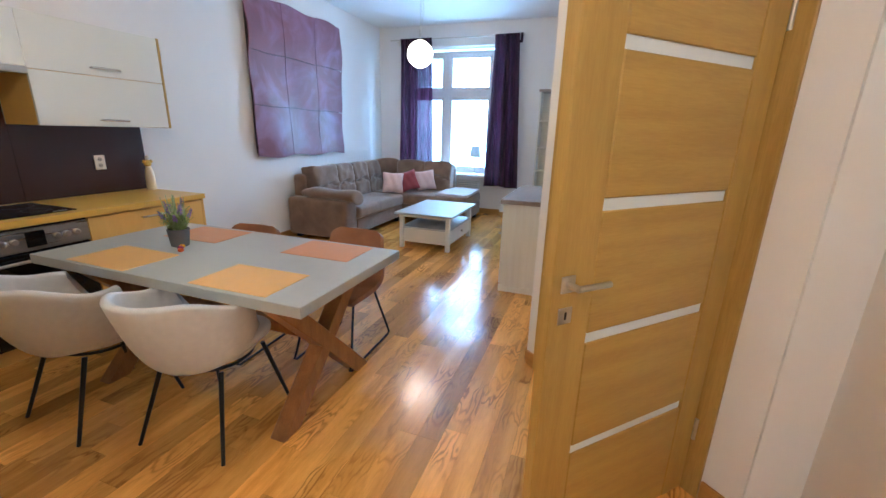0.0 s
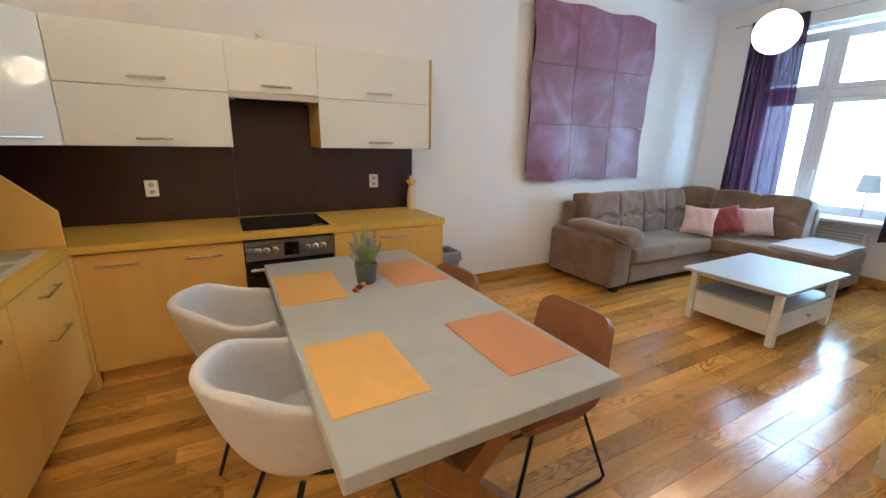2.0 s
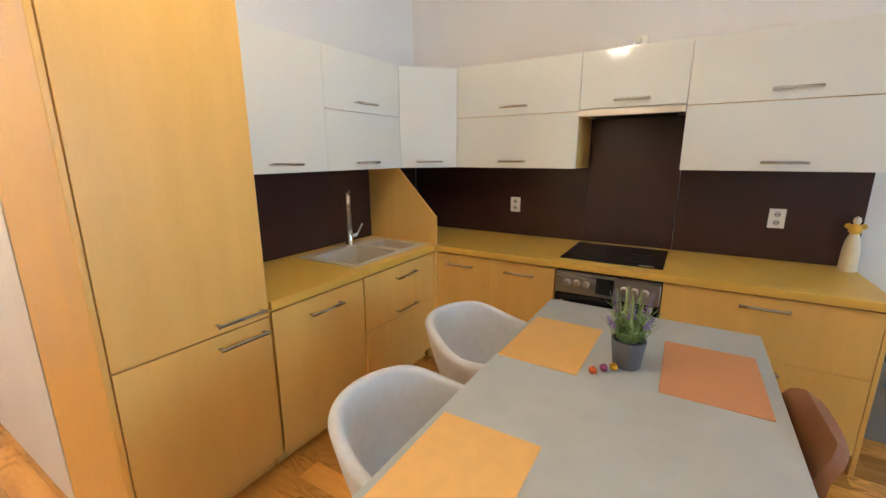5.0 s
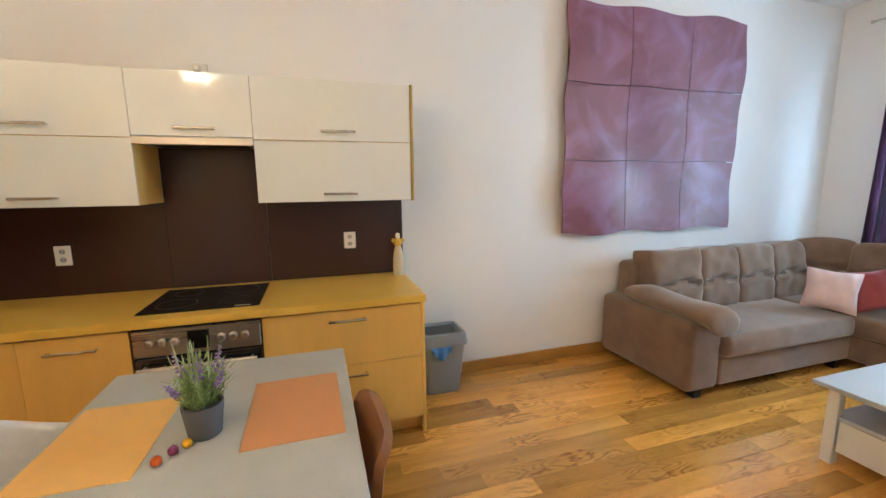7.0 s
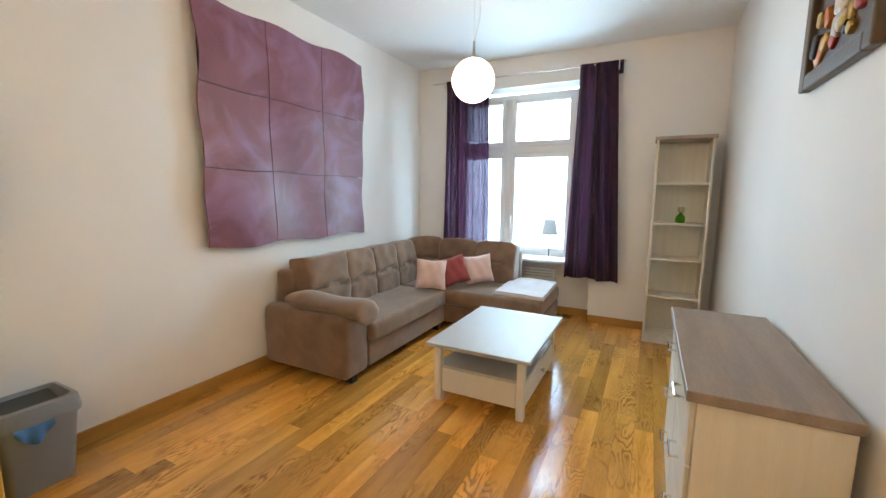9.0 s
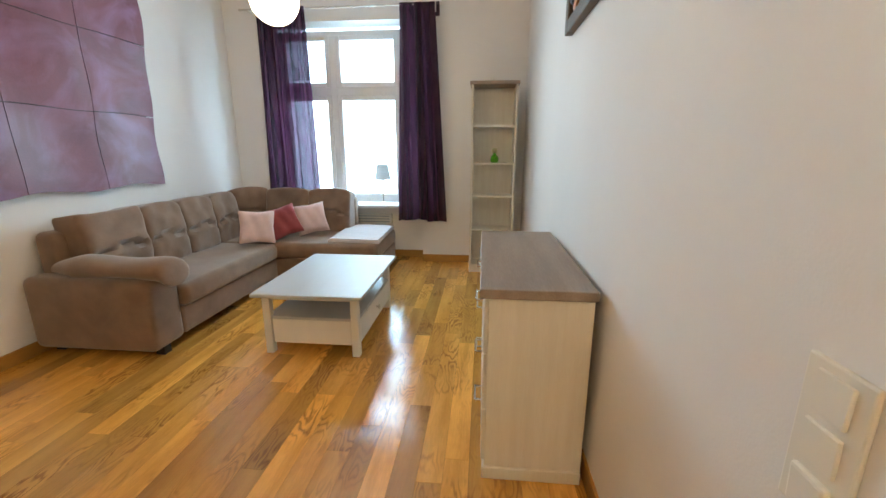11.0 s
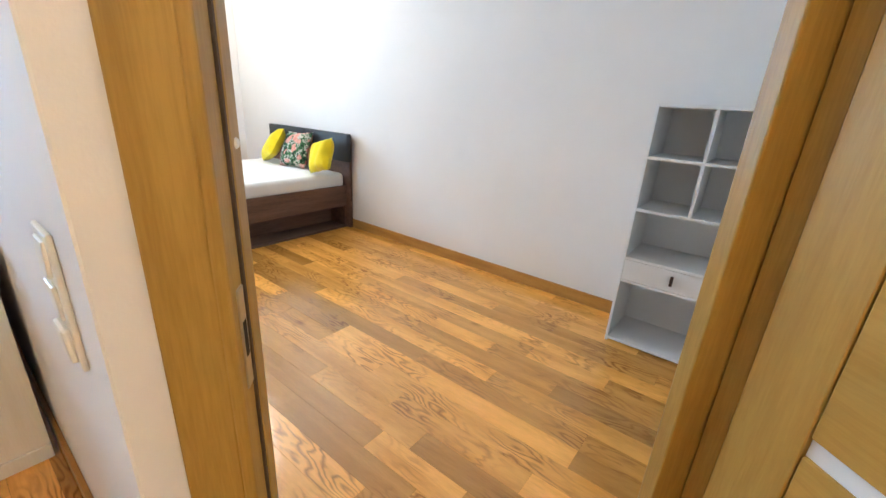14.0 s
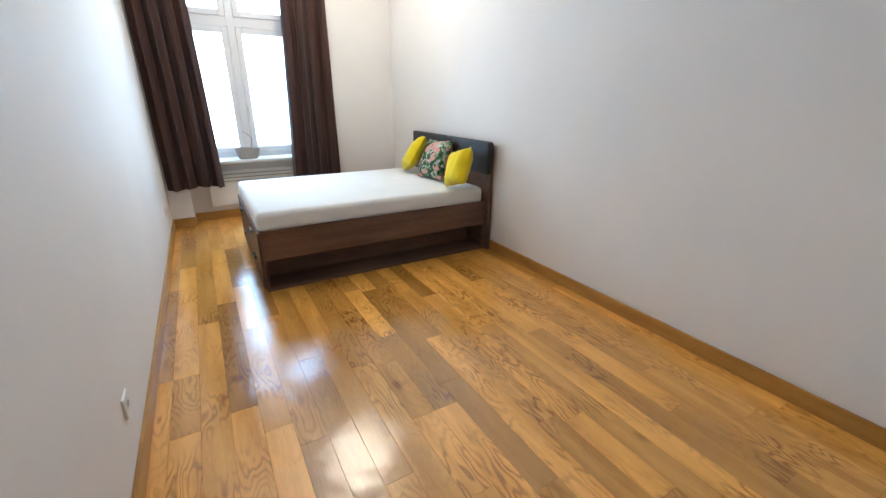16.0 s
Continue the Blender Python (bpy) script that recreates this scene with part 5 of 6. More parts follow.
# ---- curtains and window things ----
def curtain(name, x0t, x1t, x0b, x1b, y, z0, z1, folds, mat, label, seed, tab=False):
    """A hanging cloth with folds that open towards the hem."""
    r = random.Random(seed)
    ph = [r.uniform(0, 6.28) for _ in range(4)]

    def place(u, v):
        x = (x0t * (1 - u) + x1t * u) * v + (x0b * (1 - u) + x1b * u) * (1 - v)
        head = max(0.0, (v - 0.955) / 0.045)
        amp = (0.028 + 0.022 * (1 - v)) * (1 - 0.85 * head)
        w = math.sin(u * folds * 2 * math.pi + ph[0] + 0.5 * math.sin(v * 3 + ph[1])) + 0.4 * math.sin(u * folds * 4.7 * math.pi + ph[2] + v * 1.3)
        x += 0.012 * math.sin(u * folds * 4 * math.pi + ph[3])
        return (x, y + amp * w - 0.020 * head, z0 + (z1 - z0) * v + 0.012 * math.sin(u * 7 + ph[1]) * (1 - v))
    q = thick(grid(int(folds * 16), 30, place), 0.0022)
    o = thing(name, ((x0b + x1b) / 2, y, z0), label, "curtain")
    part("cloth", q, mat, o, "", True)
    xt = x1t + 0.035 if tab else x1t
    if tab:
        part("tab", box(xt - 0.020, xt + 0.020, y - 0.013, y + 0.013, z1 - 0.10, z1 + 0.004, 0.004), mat, o)
        part("tab", box(x1t - 0.02, xt + 0.020, y - 0.010, y + 0.010, z1 - 0.14, z1 - 0.10, 0.004), mat, o)
    return o


curtain("curtain", -1.645, -1.235, -1.715, -1.095, 9.50, 0.565, 3.02, 2.6, PURPLE, "long dark purple curtain beside the window", 1, True)
curtain("curtain", -3.335, -2.745, -3.37, -2.69, 9.50, 0.565, 3.02, 4.0, PURPLE, "long dark purple curtain behind the sofa", 2)
rod = thing("curtain_rod", (-2.3, 9.50, 3.0), "thin steel curtain rod above the window", "curtain rod")
part("bar", tube([(-3.50, 9.50, 3.005), (-1.185, 9.50, 3.005)], 0.009, 10), STEEL, rod, "", True)
for x in (-3.515, -1.17):
    part("finial", lathe(((0, -0.016), (0.014, -0.010), (0.016, 0), (0.014, 0.010), (0, 0.016)), 14, (x, 9.50, 3.005)), STEEL, rod, "", True)
for x in (-3.42, -1.30):
    part("bracket", merge(tube([(x, 9.50, 2.99), (x, NORTH, 2.99)], 0.007, 8), box(x - 0.02, x + 0.02, NORTH - 0.008, NORTH, 2.94, 3.04, 0.002)), WHITE_PLASTIC, rod)
curtain("curtain", -0.05, 0.42, -0.045, 0.485, 9.82, 0.425, 2.985, 3.8, BROWN_CLOTH, "long dark brown curtain in the bedroom corner", 3)
curtain("curtain", 1.33, 1.80, 1.245, 1.835, 9.82, 0.425, 2.985, 3.8, BROWN_CLOTH, "long dark brown curtain behind the bed", 4)
rod = thing("curtain_rod", (0.9, 9.83, 3.0), "thin steel curtain rod above the bedroom window", "curtain rod")
part("bar", tube([(-0.03, 9.83, 3.005), (1.95, 9.83, 3.005)], 0.009, 10), STEEL, rod, "", True)
for x in (0.02, 1.88):
    part("bracket", merge(tube([(x, 9.83, 2.99), (x, B_NORTH, 2.99)], 0.007, 8), box(x - 0.02, x + 0.02, B_NORTH - 0.008, B_NORTH, 2.94, 3.04, 0.002)), WHITE_PLASTIC, rod)

blind = thing("venetian_blind", (-2.95, 9.93, 2.25), "pale grey venetian blind in the upper window pane", "blind")
for k in range(16):
    part("slat", moved(box(-0.275, 0.275, -0.011, 0.011, -0.0006, 0.0006, 0), pose(-2.945, 9.872, 2.30 + 0.0285 * k, 58, 0, 0)), WHITE_PLASTIC, blind)
part("head_rail", box(-3.23, -2.66, 9.860, 9.886, 2.755, 2.785, 0.003), WHITE_PLASTIC, blind)

tl = thing("table_lamp", (-1.95, 9.74, 0.735), "small table lamp with white shade on the window sill", "lamp")
part("base", lathe(((0, 0), (0.058, 0), (0.058, 0.008), (0.020, 0.018), (0.009, 0.03), (0.009, 0.33), (0, 0.33)), 22, (-1.95, 9.74, 0.735)), CHROME, tl, "", True)
part("shade", thick(lathe(((0.105, 0.315), (0.072, 0.510)), 30, (-1.95, 9.74, 0.735)), 0.002), cloth_material("white_shade", (0.75, 0.75, 0.75), (0.70, 0.70, 0.70), (0.7, 0.7, 0.7), 0.40), tl, "white tapered fabric shade", True)


def convector(x0, x1, y, z0, z1, label, slats):
    o = thing("heater", ((x0 + x1) / 2, y, z0), label, "heater")
    part("body", box(x0, x1, y - 0.07, y, z0, z1, 0.006, 2), WHITE_BOARD, o)
    n = 7
    for k in range(n):
        zz = slats[0] + (slats[1] - slats[0]) * k / (n - 1)
        part("grille_slat", box(x0 + 0.03, x1 - 0.03, y - 0.078, y - 0.071, zz, zz + (slats[1] - slats[0]) / n * 0.55, 0.001), GREY_PLASTIC if k % 2 else WHITE_PLASTIC, o)
    return o


convector(-2.36, -1.86, NY - 0.004, 0.20, 0.60, "white electric convector heater under the window", (0.47, 0.58))
convector(0.34, 1.40, BNY - 0.004, 0.16, 0.56, "white electric convector heater under the bedroom window", (0.42, 0.54))

# ---- wall pictures ----
ART = material("purple_hide_panel", (0.235, 0.085, 0.118), 0.42, scale=2.6, second=(0.175, 0.060, 0.086), bump=0.10, bump_scale=90, fine=0.35, rough_spread=0.25)
# pale violet sheen of reflected window light, put into the hide's colour
nt, ns = ART.node_tree, ART.node_tree.nodes
co = ns.new("ShaderNodeTexCoord")
sw1 = ns.new("ShaderNodeTexNoise")
sw1.inputs["Scale"].default_value, sw1.inputs["Detail"].default_value, sw1.inputs["Distortion"].default_value = 2.0, 5.0, 1.3
nt.links.new(co.outputs["Object"], sw1.inputs["Vector"])
swr = ns.new("ShaderNodeMapRange")
for key, val in (("From Min", 0.46), ("From Max", 0.74), ("To Min", 0.0), ("To Max", 0.55)):
    swr.inputs[key].default_value = val
nt.links.new(sw1.outputs["Fac"], swr.inputs["Value"])
swm = ns.new("ShaderNodeMix")
swm.data_type = "RGBA"
nt.links.new(swr.outputs[0], swm.inputs["Factor"])
pr = ns["Principled BSDF"]
nt.links.new(pr.inputs["Base Color"].links[0].from_socket, swm.inputs["A"])
swm.inputs["B"].default_value = (0.42, 0.24, 0.44, 1)
nt.links.new(swm.outputs["Result"], pr.inputs["Base Color"])
art = thing("wall_hanging", (WEST, 7.31, 1.11), "large purple wavy relief picture of nine panels", "picture")
AY0, AY1, AZ0, AZ1 = 6.375, 8.255, 1.115, 2.955


def art_place(y, z):
    a, c = (y - AY0) / (AY1 - AY0), (z - AZ0) / (AZ1 - AZ0)
    n = noise.noise(Vector((a * 2.3 + 1.7, c * 2.3 + 0.4, 0.3)))
    n2 = noise.noise(Vector((a * 4.6 + 7.7, c * 4.6 + 2.4, 1.3)))
    ring = math.sin(11 * math.hypot(a - 0.05, c - 0.05)) * 0.5 + math.sin(9 * math.hypot(a - 0.75, c - 0.8)) * 0.4
    x = WEST + 0.050 + 0.024 * n + 0.008 * n2 + 0.020 * ring
    dy = 0.014 * math.sin(c * 17 + 1) * abs(2 * a - 1)
    dz = 0.016 * math.sin(a * 15 + 2) * abs(2 * c - 1)
    return (x, y + dy, z + dz)


for i in range(3):
    for j in range(3):
        w, h = (AY1 - AY0) / 3, (AZ1 - AZ0) / 3
        y0, z0, g = AY0 + i * w, AZ0 + j * h, 0.0030

        def place(u, v):
            p = art_place(y0 + g + (w - 2 * g) * u, z0 + g + (h - 2 * g) * v)
            return p
        q = grid(34, 34, place)
        bmesh.ops.recalc_face_normals(q, faces=q.faces)
        part("panel", thick(q, 0.012), ART, art, "", True)
part("backing", box(WEST + 0.001, WEST + 0.016, AY0 + 0.05, AY1 - 0.05, AZ0 + 0.05, AZ1 - 0.05, 0), DARK, art)

pic = thing("relief_picture", (EAST, 6.75, 2.04), "dark framed relief picture with red and gold shapes", "picture")
PY0, PY1, PZ0, PZ1 = 6.36, 7.10, 2.055, 2.66
FR = material("dark_bronze_frame", (0.105, 0.060, 0.030), 0.5, 0.0, spread=0.3, scale=14, bump=0.3, bump_scale=60)
for q in (box(EAST - 0.045, EAST, PY0, PY0 + 0.07, PZ0, PZ1, 0.008, 2), box(EAST - 0.045, EAST, PY1 - 0.07, PY1, PZ0, PZ1, 0.008, 2),
          box(EAST - 0.045, EAST, PY0 + 0.07, PY1 - 0.07, PZ0, PZ0 + 0.07, 0.008, 2), box(EAST - 0.045, EAST, PY0 + 0.07, PY1 - 0.07, PZ1 - 0.07, PZ1, 0.008, 2)):
    part("frame", q, FR, pic)
part("ground", box(EAST - 0.015, EAST - 0.002, PY0 + 0.07, PY1 - 0.07, PZ0 + 0.07, PZ1 - 0.07, 0), material("bronze_ground", (0.10, 0.055, 0.03), 0.5, spread=0.4, scale=18, bump=0.5, bump_scale=40), pic)
r = random.Random(9)
PAL = [material(nm, c, 0.4, 0.2, spread=0.3, scale=30, bump=0.3) for nm, c in (("red_enamel", (0.45, 0.03, 0.025)), ("gold_enamel", (0.55, 0.36, 0.10)), ("ivory_enamel", (0.62, 0.52, 0.42)), ("orange_enamel", (0.60, 0.17, 0.03)), ("black_enamel", (0.02, 0.018, 0.018)))]
for k in range(34):
    y, z = r.uniform(PY0 + 0.14, PY1 - 0.14), r.uniform(PZ0 + 0.13, PZ1 - 0.13)
    s = r.uniform(0.035, 0.085)
    q = soft_box(0.030, s, s * r.uniform(0.5, 1.5), 5.0, 4)
    moved(q, pose(EAST - 0.018 - 0.006 * (k % 3), y, z, r.uniform(0, 90), 0, 0))
    part("shape", q, PAL[k % 5], pic, "", True)

# ---- bedroom ----
bed = thing("bed", (1.6, 8.4, 0), "dark walnut bed with open side shelf and black padded headboard", "bed")
X0, X1, Y0, Y1 = 0.570, 2.543, 7.680, 9.110
part("side_panel", box(X0 + 0.02, X1, Y0, Y0 + 0.022, 0.245, 0.470, 0.002), WALNUT, bed)
part("side_panel", box(X0 + 0.02, X1, Y1 - 0.022, Y1, 0.02, 0.470, 0.002), WALNUT, bed)
part("bottom_board", box(X0 + 0.02, X1, Y0 + 0.004, Y1 - 0.022, 0.0, 0.022, 0.002), WALNUT, bed)
part("niche_back", box(X0 + 0.02, X1, Y0 + 0.26, Y0 + 0.275, 0.022, 0.44, 0), WALNUT, bed)
part("niche_top", box(X0 + 0.02, X1, Y0 + 0.022, Y0 + 0.26, 0.43, 0.445, 0), WALNUT, bed)
part("niche_end", box(X1 - 0.022, X1 - 0.001, Y0 + 0.003, Y0 + 0.26, 0.022, 0.245, 0.001), WALNUT, bed)
part("foot_panel", box(X0 + 0.02, X0 + 0.04, Y0 + 0.002, Y1 - 0.002, 0.0, 0.468, 0.002), WALNUT, bed)
for y0, y1 in ((Y0 + 0.004, Y0 + 0.712), (Y0 + 0.718, Y1 - 0.004)):
    for z0, z1 in ((0.03, 0.245), (0.25, 0.462)):
        d = part("drawer_front", box(X0, X0 + 0.019, y0, y1, z0, z1, 0.002), WALNUT, bed)
        part("handle", box(X0 - 0.018, X0, (y0 + y1) / 2 - 0.06, (y0 + y1) / 2 + 0.06, z1 - 0.075, z1 - 0.055, 0.003), BLACK_METAL, d, "small black metal handle")
part("headboard", box(2.546, 2.584, 7.630, 9.140, 0.0, 0.985, 0.003), WALNUT, bed)
for y0, y1 in ((7.590, 8.3265), (8.3285, 9.065)):
    part("headboard_pad", box(2.487, 2.545, y0, y1, 0.728, 1.013, 0.012, 3), BLACK_LEATHER, bed, "black padded leatherette panel", True)
q = box(0.580, 2.535, 7.700, 9.095, 0.445, 0.600, 0.045, 4)
solo("mattress", q, MATTRESS, "thick white fitted-sheet mattress on the bed", "mattress", smooth=True)

PRINT = bpy.data.materials.new("tropical_print")
PRINT.use_nodes = True
nt, ns = PRINT.node_tree, PRINT.node_tree.nodes
co = ns.new("ShaderNodeTexCoord")
n1 = ns.new("ShaderNodeTexNoise")
n1.inputs["Scale"].default_value, n1.inputs["Detail"].default_value, n1.inputs["Distortion"].default_value = 16.0, 2.0, 1.2
n2 = ns.new("ShaderNodeTexWave")
n2.inputs["Scale"].default_value, n2.inputs["Distortion"].default_value, n2.inputs["Detail Scale"].default_value = 14.0, 9.0, 2.0
n3 = ns.new("ShaderNodeTexNoise")
n3.inputs["Scale"].default_value, n3.inputs["Detail"].default_value = 11.0, 1.0
for n in (n1, n2, n3):
    nt.links.new(co.outputs["Object"], n.inputs["Vector"])
ra = ns.new("ShaderNodeValToRGB")
ra.color_ramp.interpolation = "CONSTANT"
for pos, c in ((0.0, (0.010, 0.030, 0.016)), (0.42, (0.035, 0.12, 0.045)), (0.53, (0.50, 0.50, 0.42)), (0.62, (0.02, 0.06, 0.03))):
    e = ra.color_ramp.elements[0] if pos == 0 else ra.color_ramp.elements.new(pos)
    e.position, e.color = pos, (*c, 1)
nt.links.new(n1.outputs["Fac"], ra.inputs[0])
rb = ns.new("ShaderNodeValToRGB")
rb.color_ramp.interpolation = "CONSTANT"
rb.color_ramp.elements[0].color, rb.color_ramp.elements[1].color, rb.color_ramp.elements[1].position = (0, 0, 0, 1), (1, 1, 1, 1), 0.53
nt.links.new(n3.outputs["Fac"], rb.inputs[0])
rc = ns.new("ShaderNodeValToRGB")
rc.color_ramp.elements[0].color, rc.color_ramp.elements[1].color = (0.55, 0.16, 0.12, 1), (0.68, 0.42, 0.36, 1)
nt.links.new(n2.outputs["Fac"], rc.inputs[0])
mx = ns.new("ShaderNodeMix")
mx.data_type = "RGBA"
nt.links.new(rb.outputs[0], mx.inputs["Factor"])
nt.links.new(ra.outputs[0], mx.inputs["A"])
nt.links.new(rc.outputs[0], mx.inputs["B"])
nt.links.new(mx.outputs["Result"], ns["Principled BSDF"].inputs["Base Color"])
ns["Principled BSDF"].inputs["Roughness"].default_value = 0.9
G = "cushions on the bed"
YELLOW_LABEL, PRINT_LABEL = "bright yellow square cushion leaning on the headboard", "green and pink tropical print cushion on the bed"
for at, rx, rz, roll, w, mat, label in (
        ((2.332, 8.727, 0.797), 32.7, 63.8, 26.7, 0.346, YELLOW, YELLOW_LABEL),
        ((2.352, 8.297, 0.792), 24.8, 96.0, 2.8, 0.397, PRINT, PRINT_LABEL),
        ((2.280, 7.745, 0.789), 21.4, 81.2, 16.4, 0.324, YELLOW, YELLOW_LABEL)):
    o = pillow("cushion", at, rx, rz, w, mat, label, G, roll, w * 1.03)
    o.matrix_basis = pose(*at, rx, 0, rz) @ Matrix.Translation((0, 0, -max(v.co.z for v in o.data.vertices) / 2))

su = thing("shelf_unit", (2.41, 4.43, 0), "white open shelf unit with one drawer", "shelf")
SX, SB = 2.203, 2.580
A0, A1, AT = 4.138, 4.709, 1.432
part("side", box(SX, SB, A0, A0 + 0.016, 0, AT, 0.001), WHITE_BOARD, su)
part("side", box(SX, SB, A1 - 0.016, A1, 0, AT, 0.001), WHITE_BOARD, su)
for z in (0.012, 0.413, 0.557, 0.851, 1.143, AT - 0.0165):
    part("shelf", box(SX + 0.001, SB, A0 + 0.0165, A1 - 0.0165, z, z + 0.016, 0.001), WHITE_BOARD, su)
part("divider", box(SX + 0.002, SB, 4.418, 4.434, 0.867, 1.143, 0.001), WHITE_BOARD, su)
part("divider", box(SX + 0.002, SB, 4.418, 4.434, 1.159, AT - 0.0165, 0.001), WHITE_BOARD, su)
part("back", box(SB - 0.006, SB - 0.001, A0 + 0.017, A1 - 0.017, 0.03, AT - 0.017, 0), WHITE_BOARD, su)
d = part("drawer_front", box(SX - 0.001, SX + 0.015, A0 + 0.018, A1 - 0.018, 0.431, 0.555, 0.001), WHITE_BOARD, su)
part("pull_tab", box(SX - 0.012, SX - 0.001, 4.421, 4.437, 0.466, 0.525, 0.002), material("brown_leather_tab", (0.06, 0.03, 0.02), 0.5), d, "brown leather pull tab")

bk = thing("basket", (0.80, 9.99, 0.69), "grey oval woven basket on the window sill", "basket")
WV = material("grey_weave", (0.42, 0.39, 0.35), 0.85, spread=0.3, scale=40, stretch=(1, 1, 4), bump=0.6, bump_scale=90)
q = lathe(((0, 0.002), (0.085, 0.0), (0.100, 0.03), (0.118, 0.115), (0.122, 0.122), (0.114, 0.122), (0.094, 0.03), (0, 0.012)), 30)
for v in q.verts:
    v.co.x, v.co.y = v.co.x * 1.12, v.co.y * 0.68
part("body", moved(q, pose(0.80, 9.99, 0.69)), WV, bk, "", True)
for sx in (-1, 1):
    ring = [(0.80 + sx * 0.137 + 0.006 * math.sin(t), 9.99 + 0.03 * math.cos(t), 0.812 + 0.022 * math.sin(t)) for t in np.linspace(0, math.pi, 9)]
    part("handle", tube(ring, 0.004, 6), WV, bk, "", True)
part("twig", tube([(0.83, 9.99, 0.70), (0.86, 9.985, 0.92), (0.80, 9.98, 0.985), (0.76, 9.98, 0.99)], 0.003, 6), LEGWOOD, bk, "thin bent dry twig", True)

socket(B_WEST, 6.31, 0.30, "x", "white wall socket low on the bedroom wall")
socket(B_WEST, 9.30, 0.33, "x", "white wall socket low on the bedroom wall")


# ---- plank floors ----
FLOOR = material("oiled_oak_plank", (0.80, 0.395, 0.088), 0.155, scale=1.6, second=(0.58, 0.262, 0.048), stretch=(7.5, 0.85, 1), bump=0.10, bump_scale=20,
                 fine=0.32, spec=0.95, random_hue=0.36, rough_spread=0.08, wave=0.35)
# flowing ring grain: contour lines of a long stretched swell
nt, ns = FLOOR.node_tree, FLOOR.node_tree.nodes
pr = ns["Principled BSDF"]
info = ns.new("ShaderNodeObjectInfo")
co = ns.new("ShaderNodeTexCoord")
sh = ns.new("ShaderNodeVectorMath")
sh.operation = "MULTIPLY_ADD"
nt.links.new(info.outputs["Random"], sh.inputs[0])
sh.inputs[1].default_value = (31.7, 57.1, 9.0)
nt.links.new(co.outputs["Object"], sh.inputs[2])
mp = ns.new("ShaderNodeMapping")
mp.inputs["Scale"].default_value = (8.0, 1.9, 1.0)
nt.links.new(sh.outputs[0], mp.inputs[0])
sw1 = ns.new("ShaderNodeTexNoise")
sw1.inputs["Scale"].default_value, sw1.inputs["Detail"].default_value, sw1.inputs["Roughness"].default_value = 1.0, 3.5, 0.42
nt.links.new(mp.outputs[0], sw1.inputs["Vector"])
rings = ns.new("ShaderNodeMath")
rings.operation = "MULTIPLY"
nt.links.new(sw1.outputs["Fac"], rings.inputs[0])
rings.inputs[1].default_value = 15.0
fr = ns.new("ShaderNodeMath")
fr.operation = "PINGPONG"
nt.links.new(rings.outputs[0], fr.inputs[0])
fr.inputs[1].default_value = 0.5
vein = ns.new("ShaderNodeMapRange")
for key, val in (("From Min", 0.0), ("From Max", 0.30), ("To Min", 1.0), ("To Max", 0.0)):
    vein.inputs[key].default_value = val
nt.links.new(fr.outputs[0], vein.inputs["Value"])
patch = ns.new("ShaderNodeTexNoise")
patch.inputs["Scale"].default_value, patch.inputs["Detail"].default_value = 2.2, 2.0
nt.links.new(sh.outputs[0], patch.inputs["Vector"])
pm = ns.new("ShaderNodeMapRange")
for key, val in (("From Min", 0.47), ("From Max", 0.65), ("To Min", 0.04), ("To Max", 0.80)):
    pm.inputs[key].default_value = val
nt.links.new(patch.outputs["Fac"], pm.inputs["Value"])
amount = ns.new("ShaderNodeMath")
amount.operation = "MULTIPLY"
nt.links.new(vein.outputs[0], amount.inputs[0])
nt.links.new(pm.outputs[0], amount.inputs[1])
mixc = ns.new("ShaderNodeMix")
mixc.data_type, mixc.blend_type = "RGBA", "MULTIPLY"
nt.links.new(amount.outputs[0], mixc.inputs["Factor"])
nt.links.new(pr.inputs["Base Color"].links[0].from_socket, mixc.inputs["A"])
mixc.inputs["B"].default_value = (0.34, 0.23, 0.16, 1)
# scattered dark knots, long with the grain
kmap = ns.new("ShaderNodeMapping")
kmap.inputs["Scale"].default_value = (1.0, 0.5, 1.0)
nt.links.new(sh.outputs[0], kmap.inputs[0])
knot = ns.new("ShaderNodeTexVoronoi")
knot.inputs["Scale"].default_value = 2.6
nt.links.new(kmap.outputs[0], knot.inputs["Vector"])
kr = ns.new("ShaderNodeMapRange")
for key, val in (("From Min", 0.02), ("From Max", 0.075), ("To Min", 0.75), ("To Max", 0.0)):
    kr.inputs[key].default_value = val
nt.links.new(knot.outputs["Distance"], kr.inputs["Value"])
mixk = ns.new("ShaderNodeMix")
mixk.data_type, mixk.blend_type = "RGBA", "MULTIPLY"
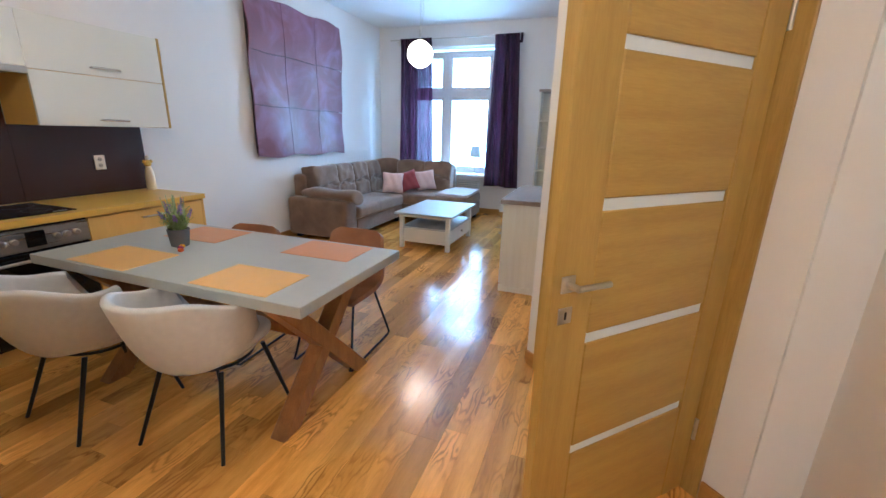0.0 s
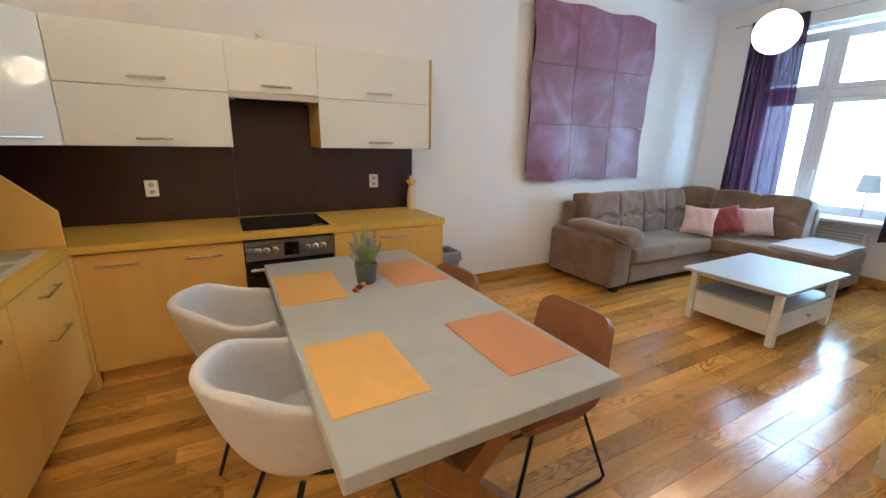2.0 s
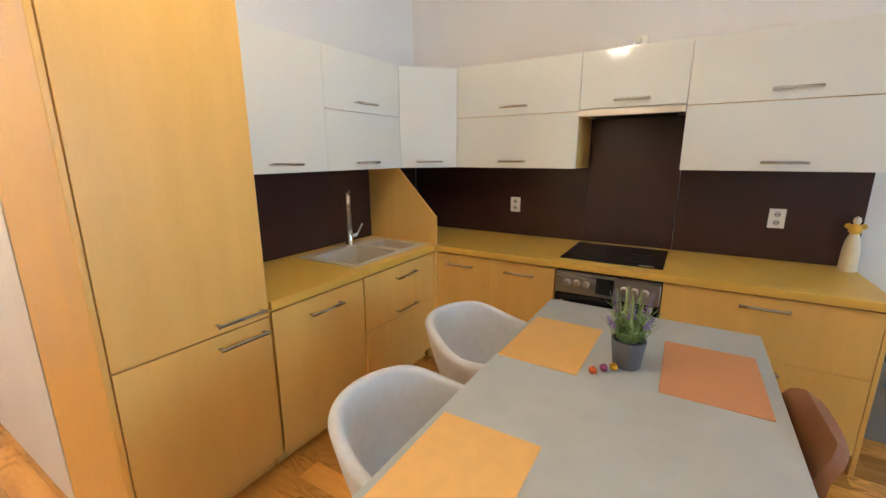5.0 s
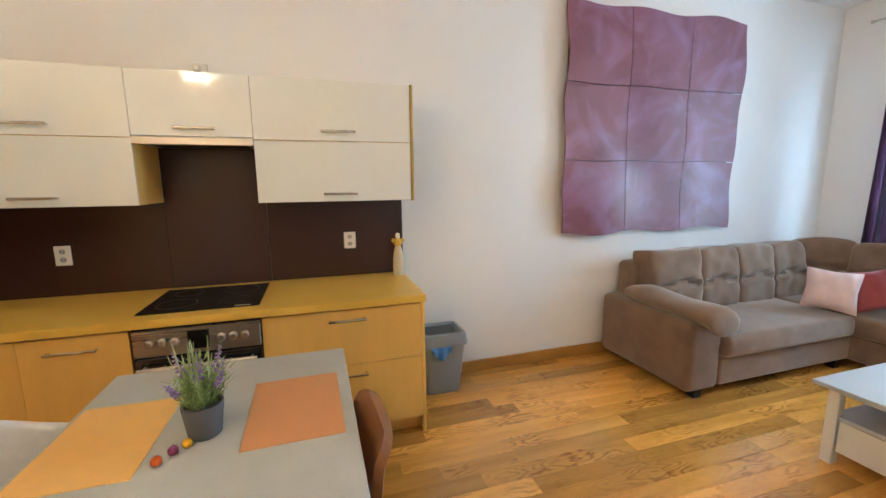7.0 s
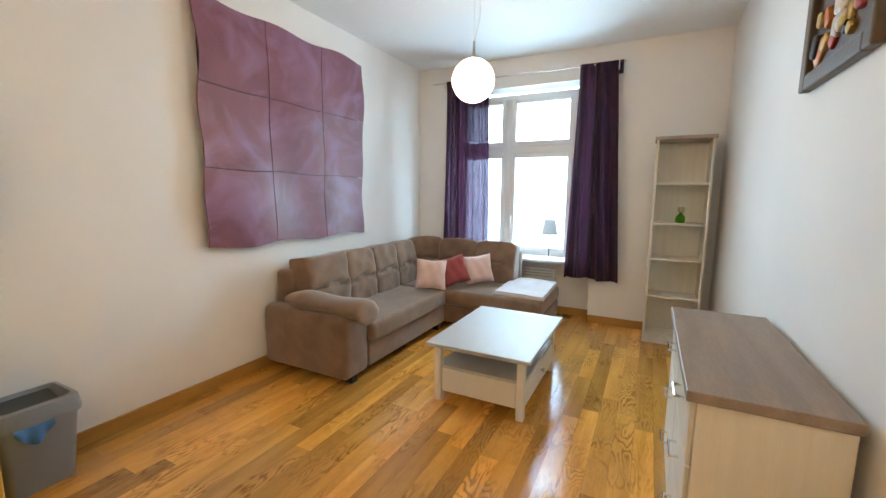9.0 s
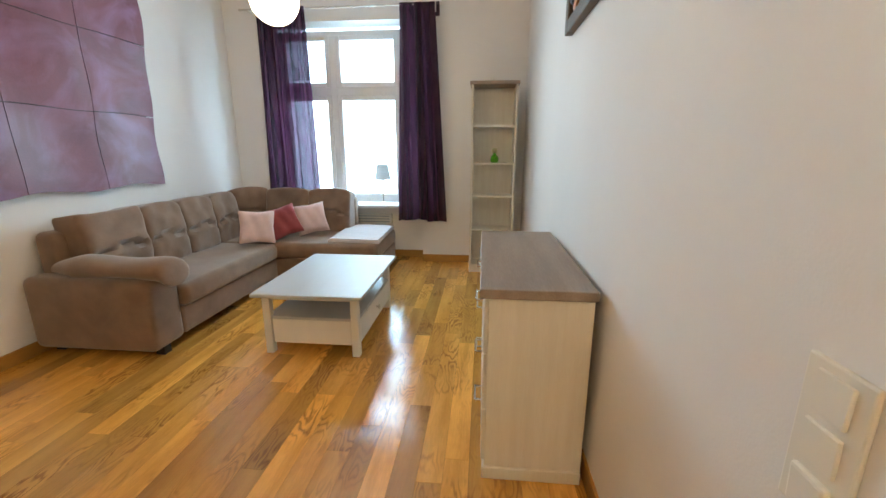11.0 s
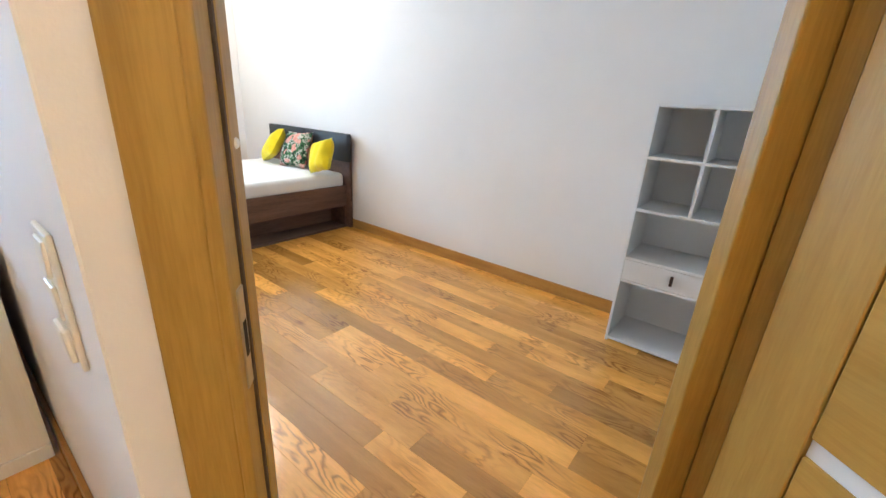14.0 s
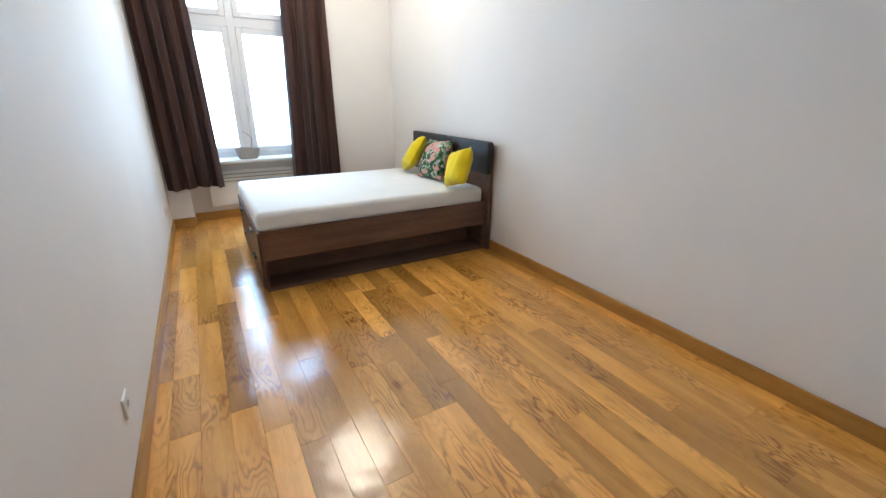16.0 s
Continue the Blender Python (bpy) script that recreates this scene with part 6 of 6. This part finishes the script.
nt.links.new(kr.outputs[0], mixk.inputs["Factor"])
nt.links.new(mixc.outputs["Result"], mixk.inputs["A"])
mixk.inputs["B"].default_value = (0.38, 0.25, 0.16, 1)
nt.links.new(mixk.outputs["Result"], pr.inputs["Base Color"])
PLANK = {}


def plank_mesh(w, length):
    key = (round(w, 4), round(length, 3))
    if key not in PLANK:
        q = box(-w / 2, w / 2, 0, length, -0.012, 0.0, 0.0007)
        me = bpy.data.meshes.new("plank")
        q.to_mesh(me)
        q.free()
        me.materials.append(FLOOR)
        PLANK[key] = me
    return PLANK[key]


LENGTHS = (0.45, 0.7, 0.95, 1.2, 1.5)


def lay(name, x0, x1, y0, y1, label, seed):
    """Planks laid along y in rows, with recessed joints over a dark base."""
    r = random.Random(seed)
    base = tagged(new(name), label, "floor", "", "structure")
    me = bpy.data.meshes.new(name)
    q = box(x0, x1, y0, y1, -0.06, -0.006, 0)
    q.to_mesh(me)
    q.free()
    me.materials.append(DARK)
    base.data = None
    sub = new("underlay", me)
    sub.parent = base
    n = round((x1 - x0) / 0.118)
    w = (x1 - x0) / n
    for i in range(n):
        y = y0 - r.choice((0.0, 0.2, 0.4, 0.6))
        while y < y1 - 0.01:
            ln = r.choice(LENGTHS)
            a, c = max(y, y0), min(y + ln, y1)
            if c - a > 0.02:
                o = new("plank", plank_mesh(w - 0.0006, c - a - 0.0006))
                o.parent = base
                o.matrix_basis = pose(x0 + (i + 0.5) * w, a, 0.0, r.uniform(-0.03, 0.03), r.uniform(-0.12, 0.12), 0)
            y += ln
    return base


lay("floor", WEST - 0.02, B_WEST - 0.04, 2.0, 9.88, "glossy honey-brown oak plank floor of the living room", 5)
lay("floor_bedroom", B_WEST - 0.04, B_EAST + 0.02, 4.0, 10.08, "glossy honey-brown oak plank floor of the bedroom", 6)
lay("floor_hall", -1.2, B_EAST - 1.62, 0.2, 2.0, "glossy oak plank floor of the hall", 7)
lay("floor_doorway", B_WEST - 0.04, 1.05, 2.0, 4.0, "glossy oak plank floor beside the doorway", 8)
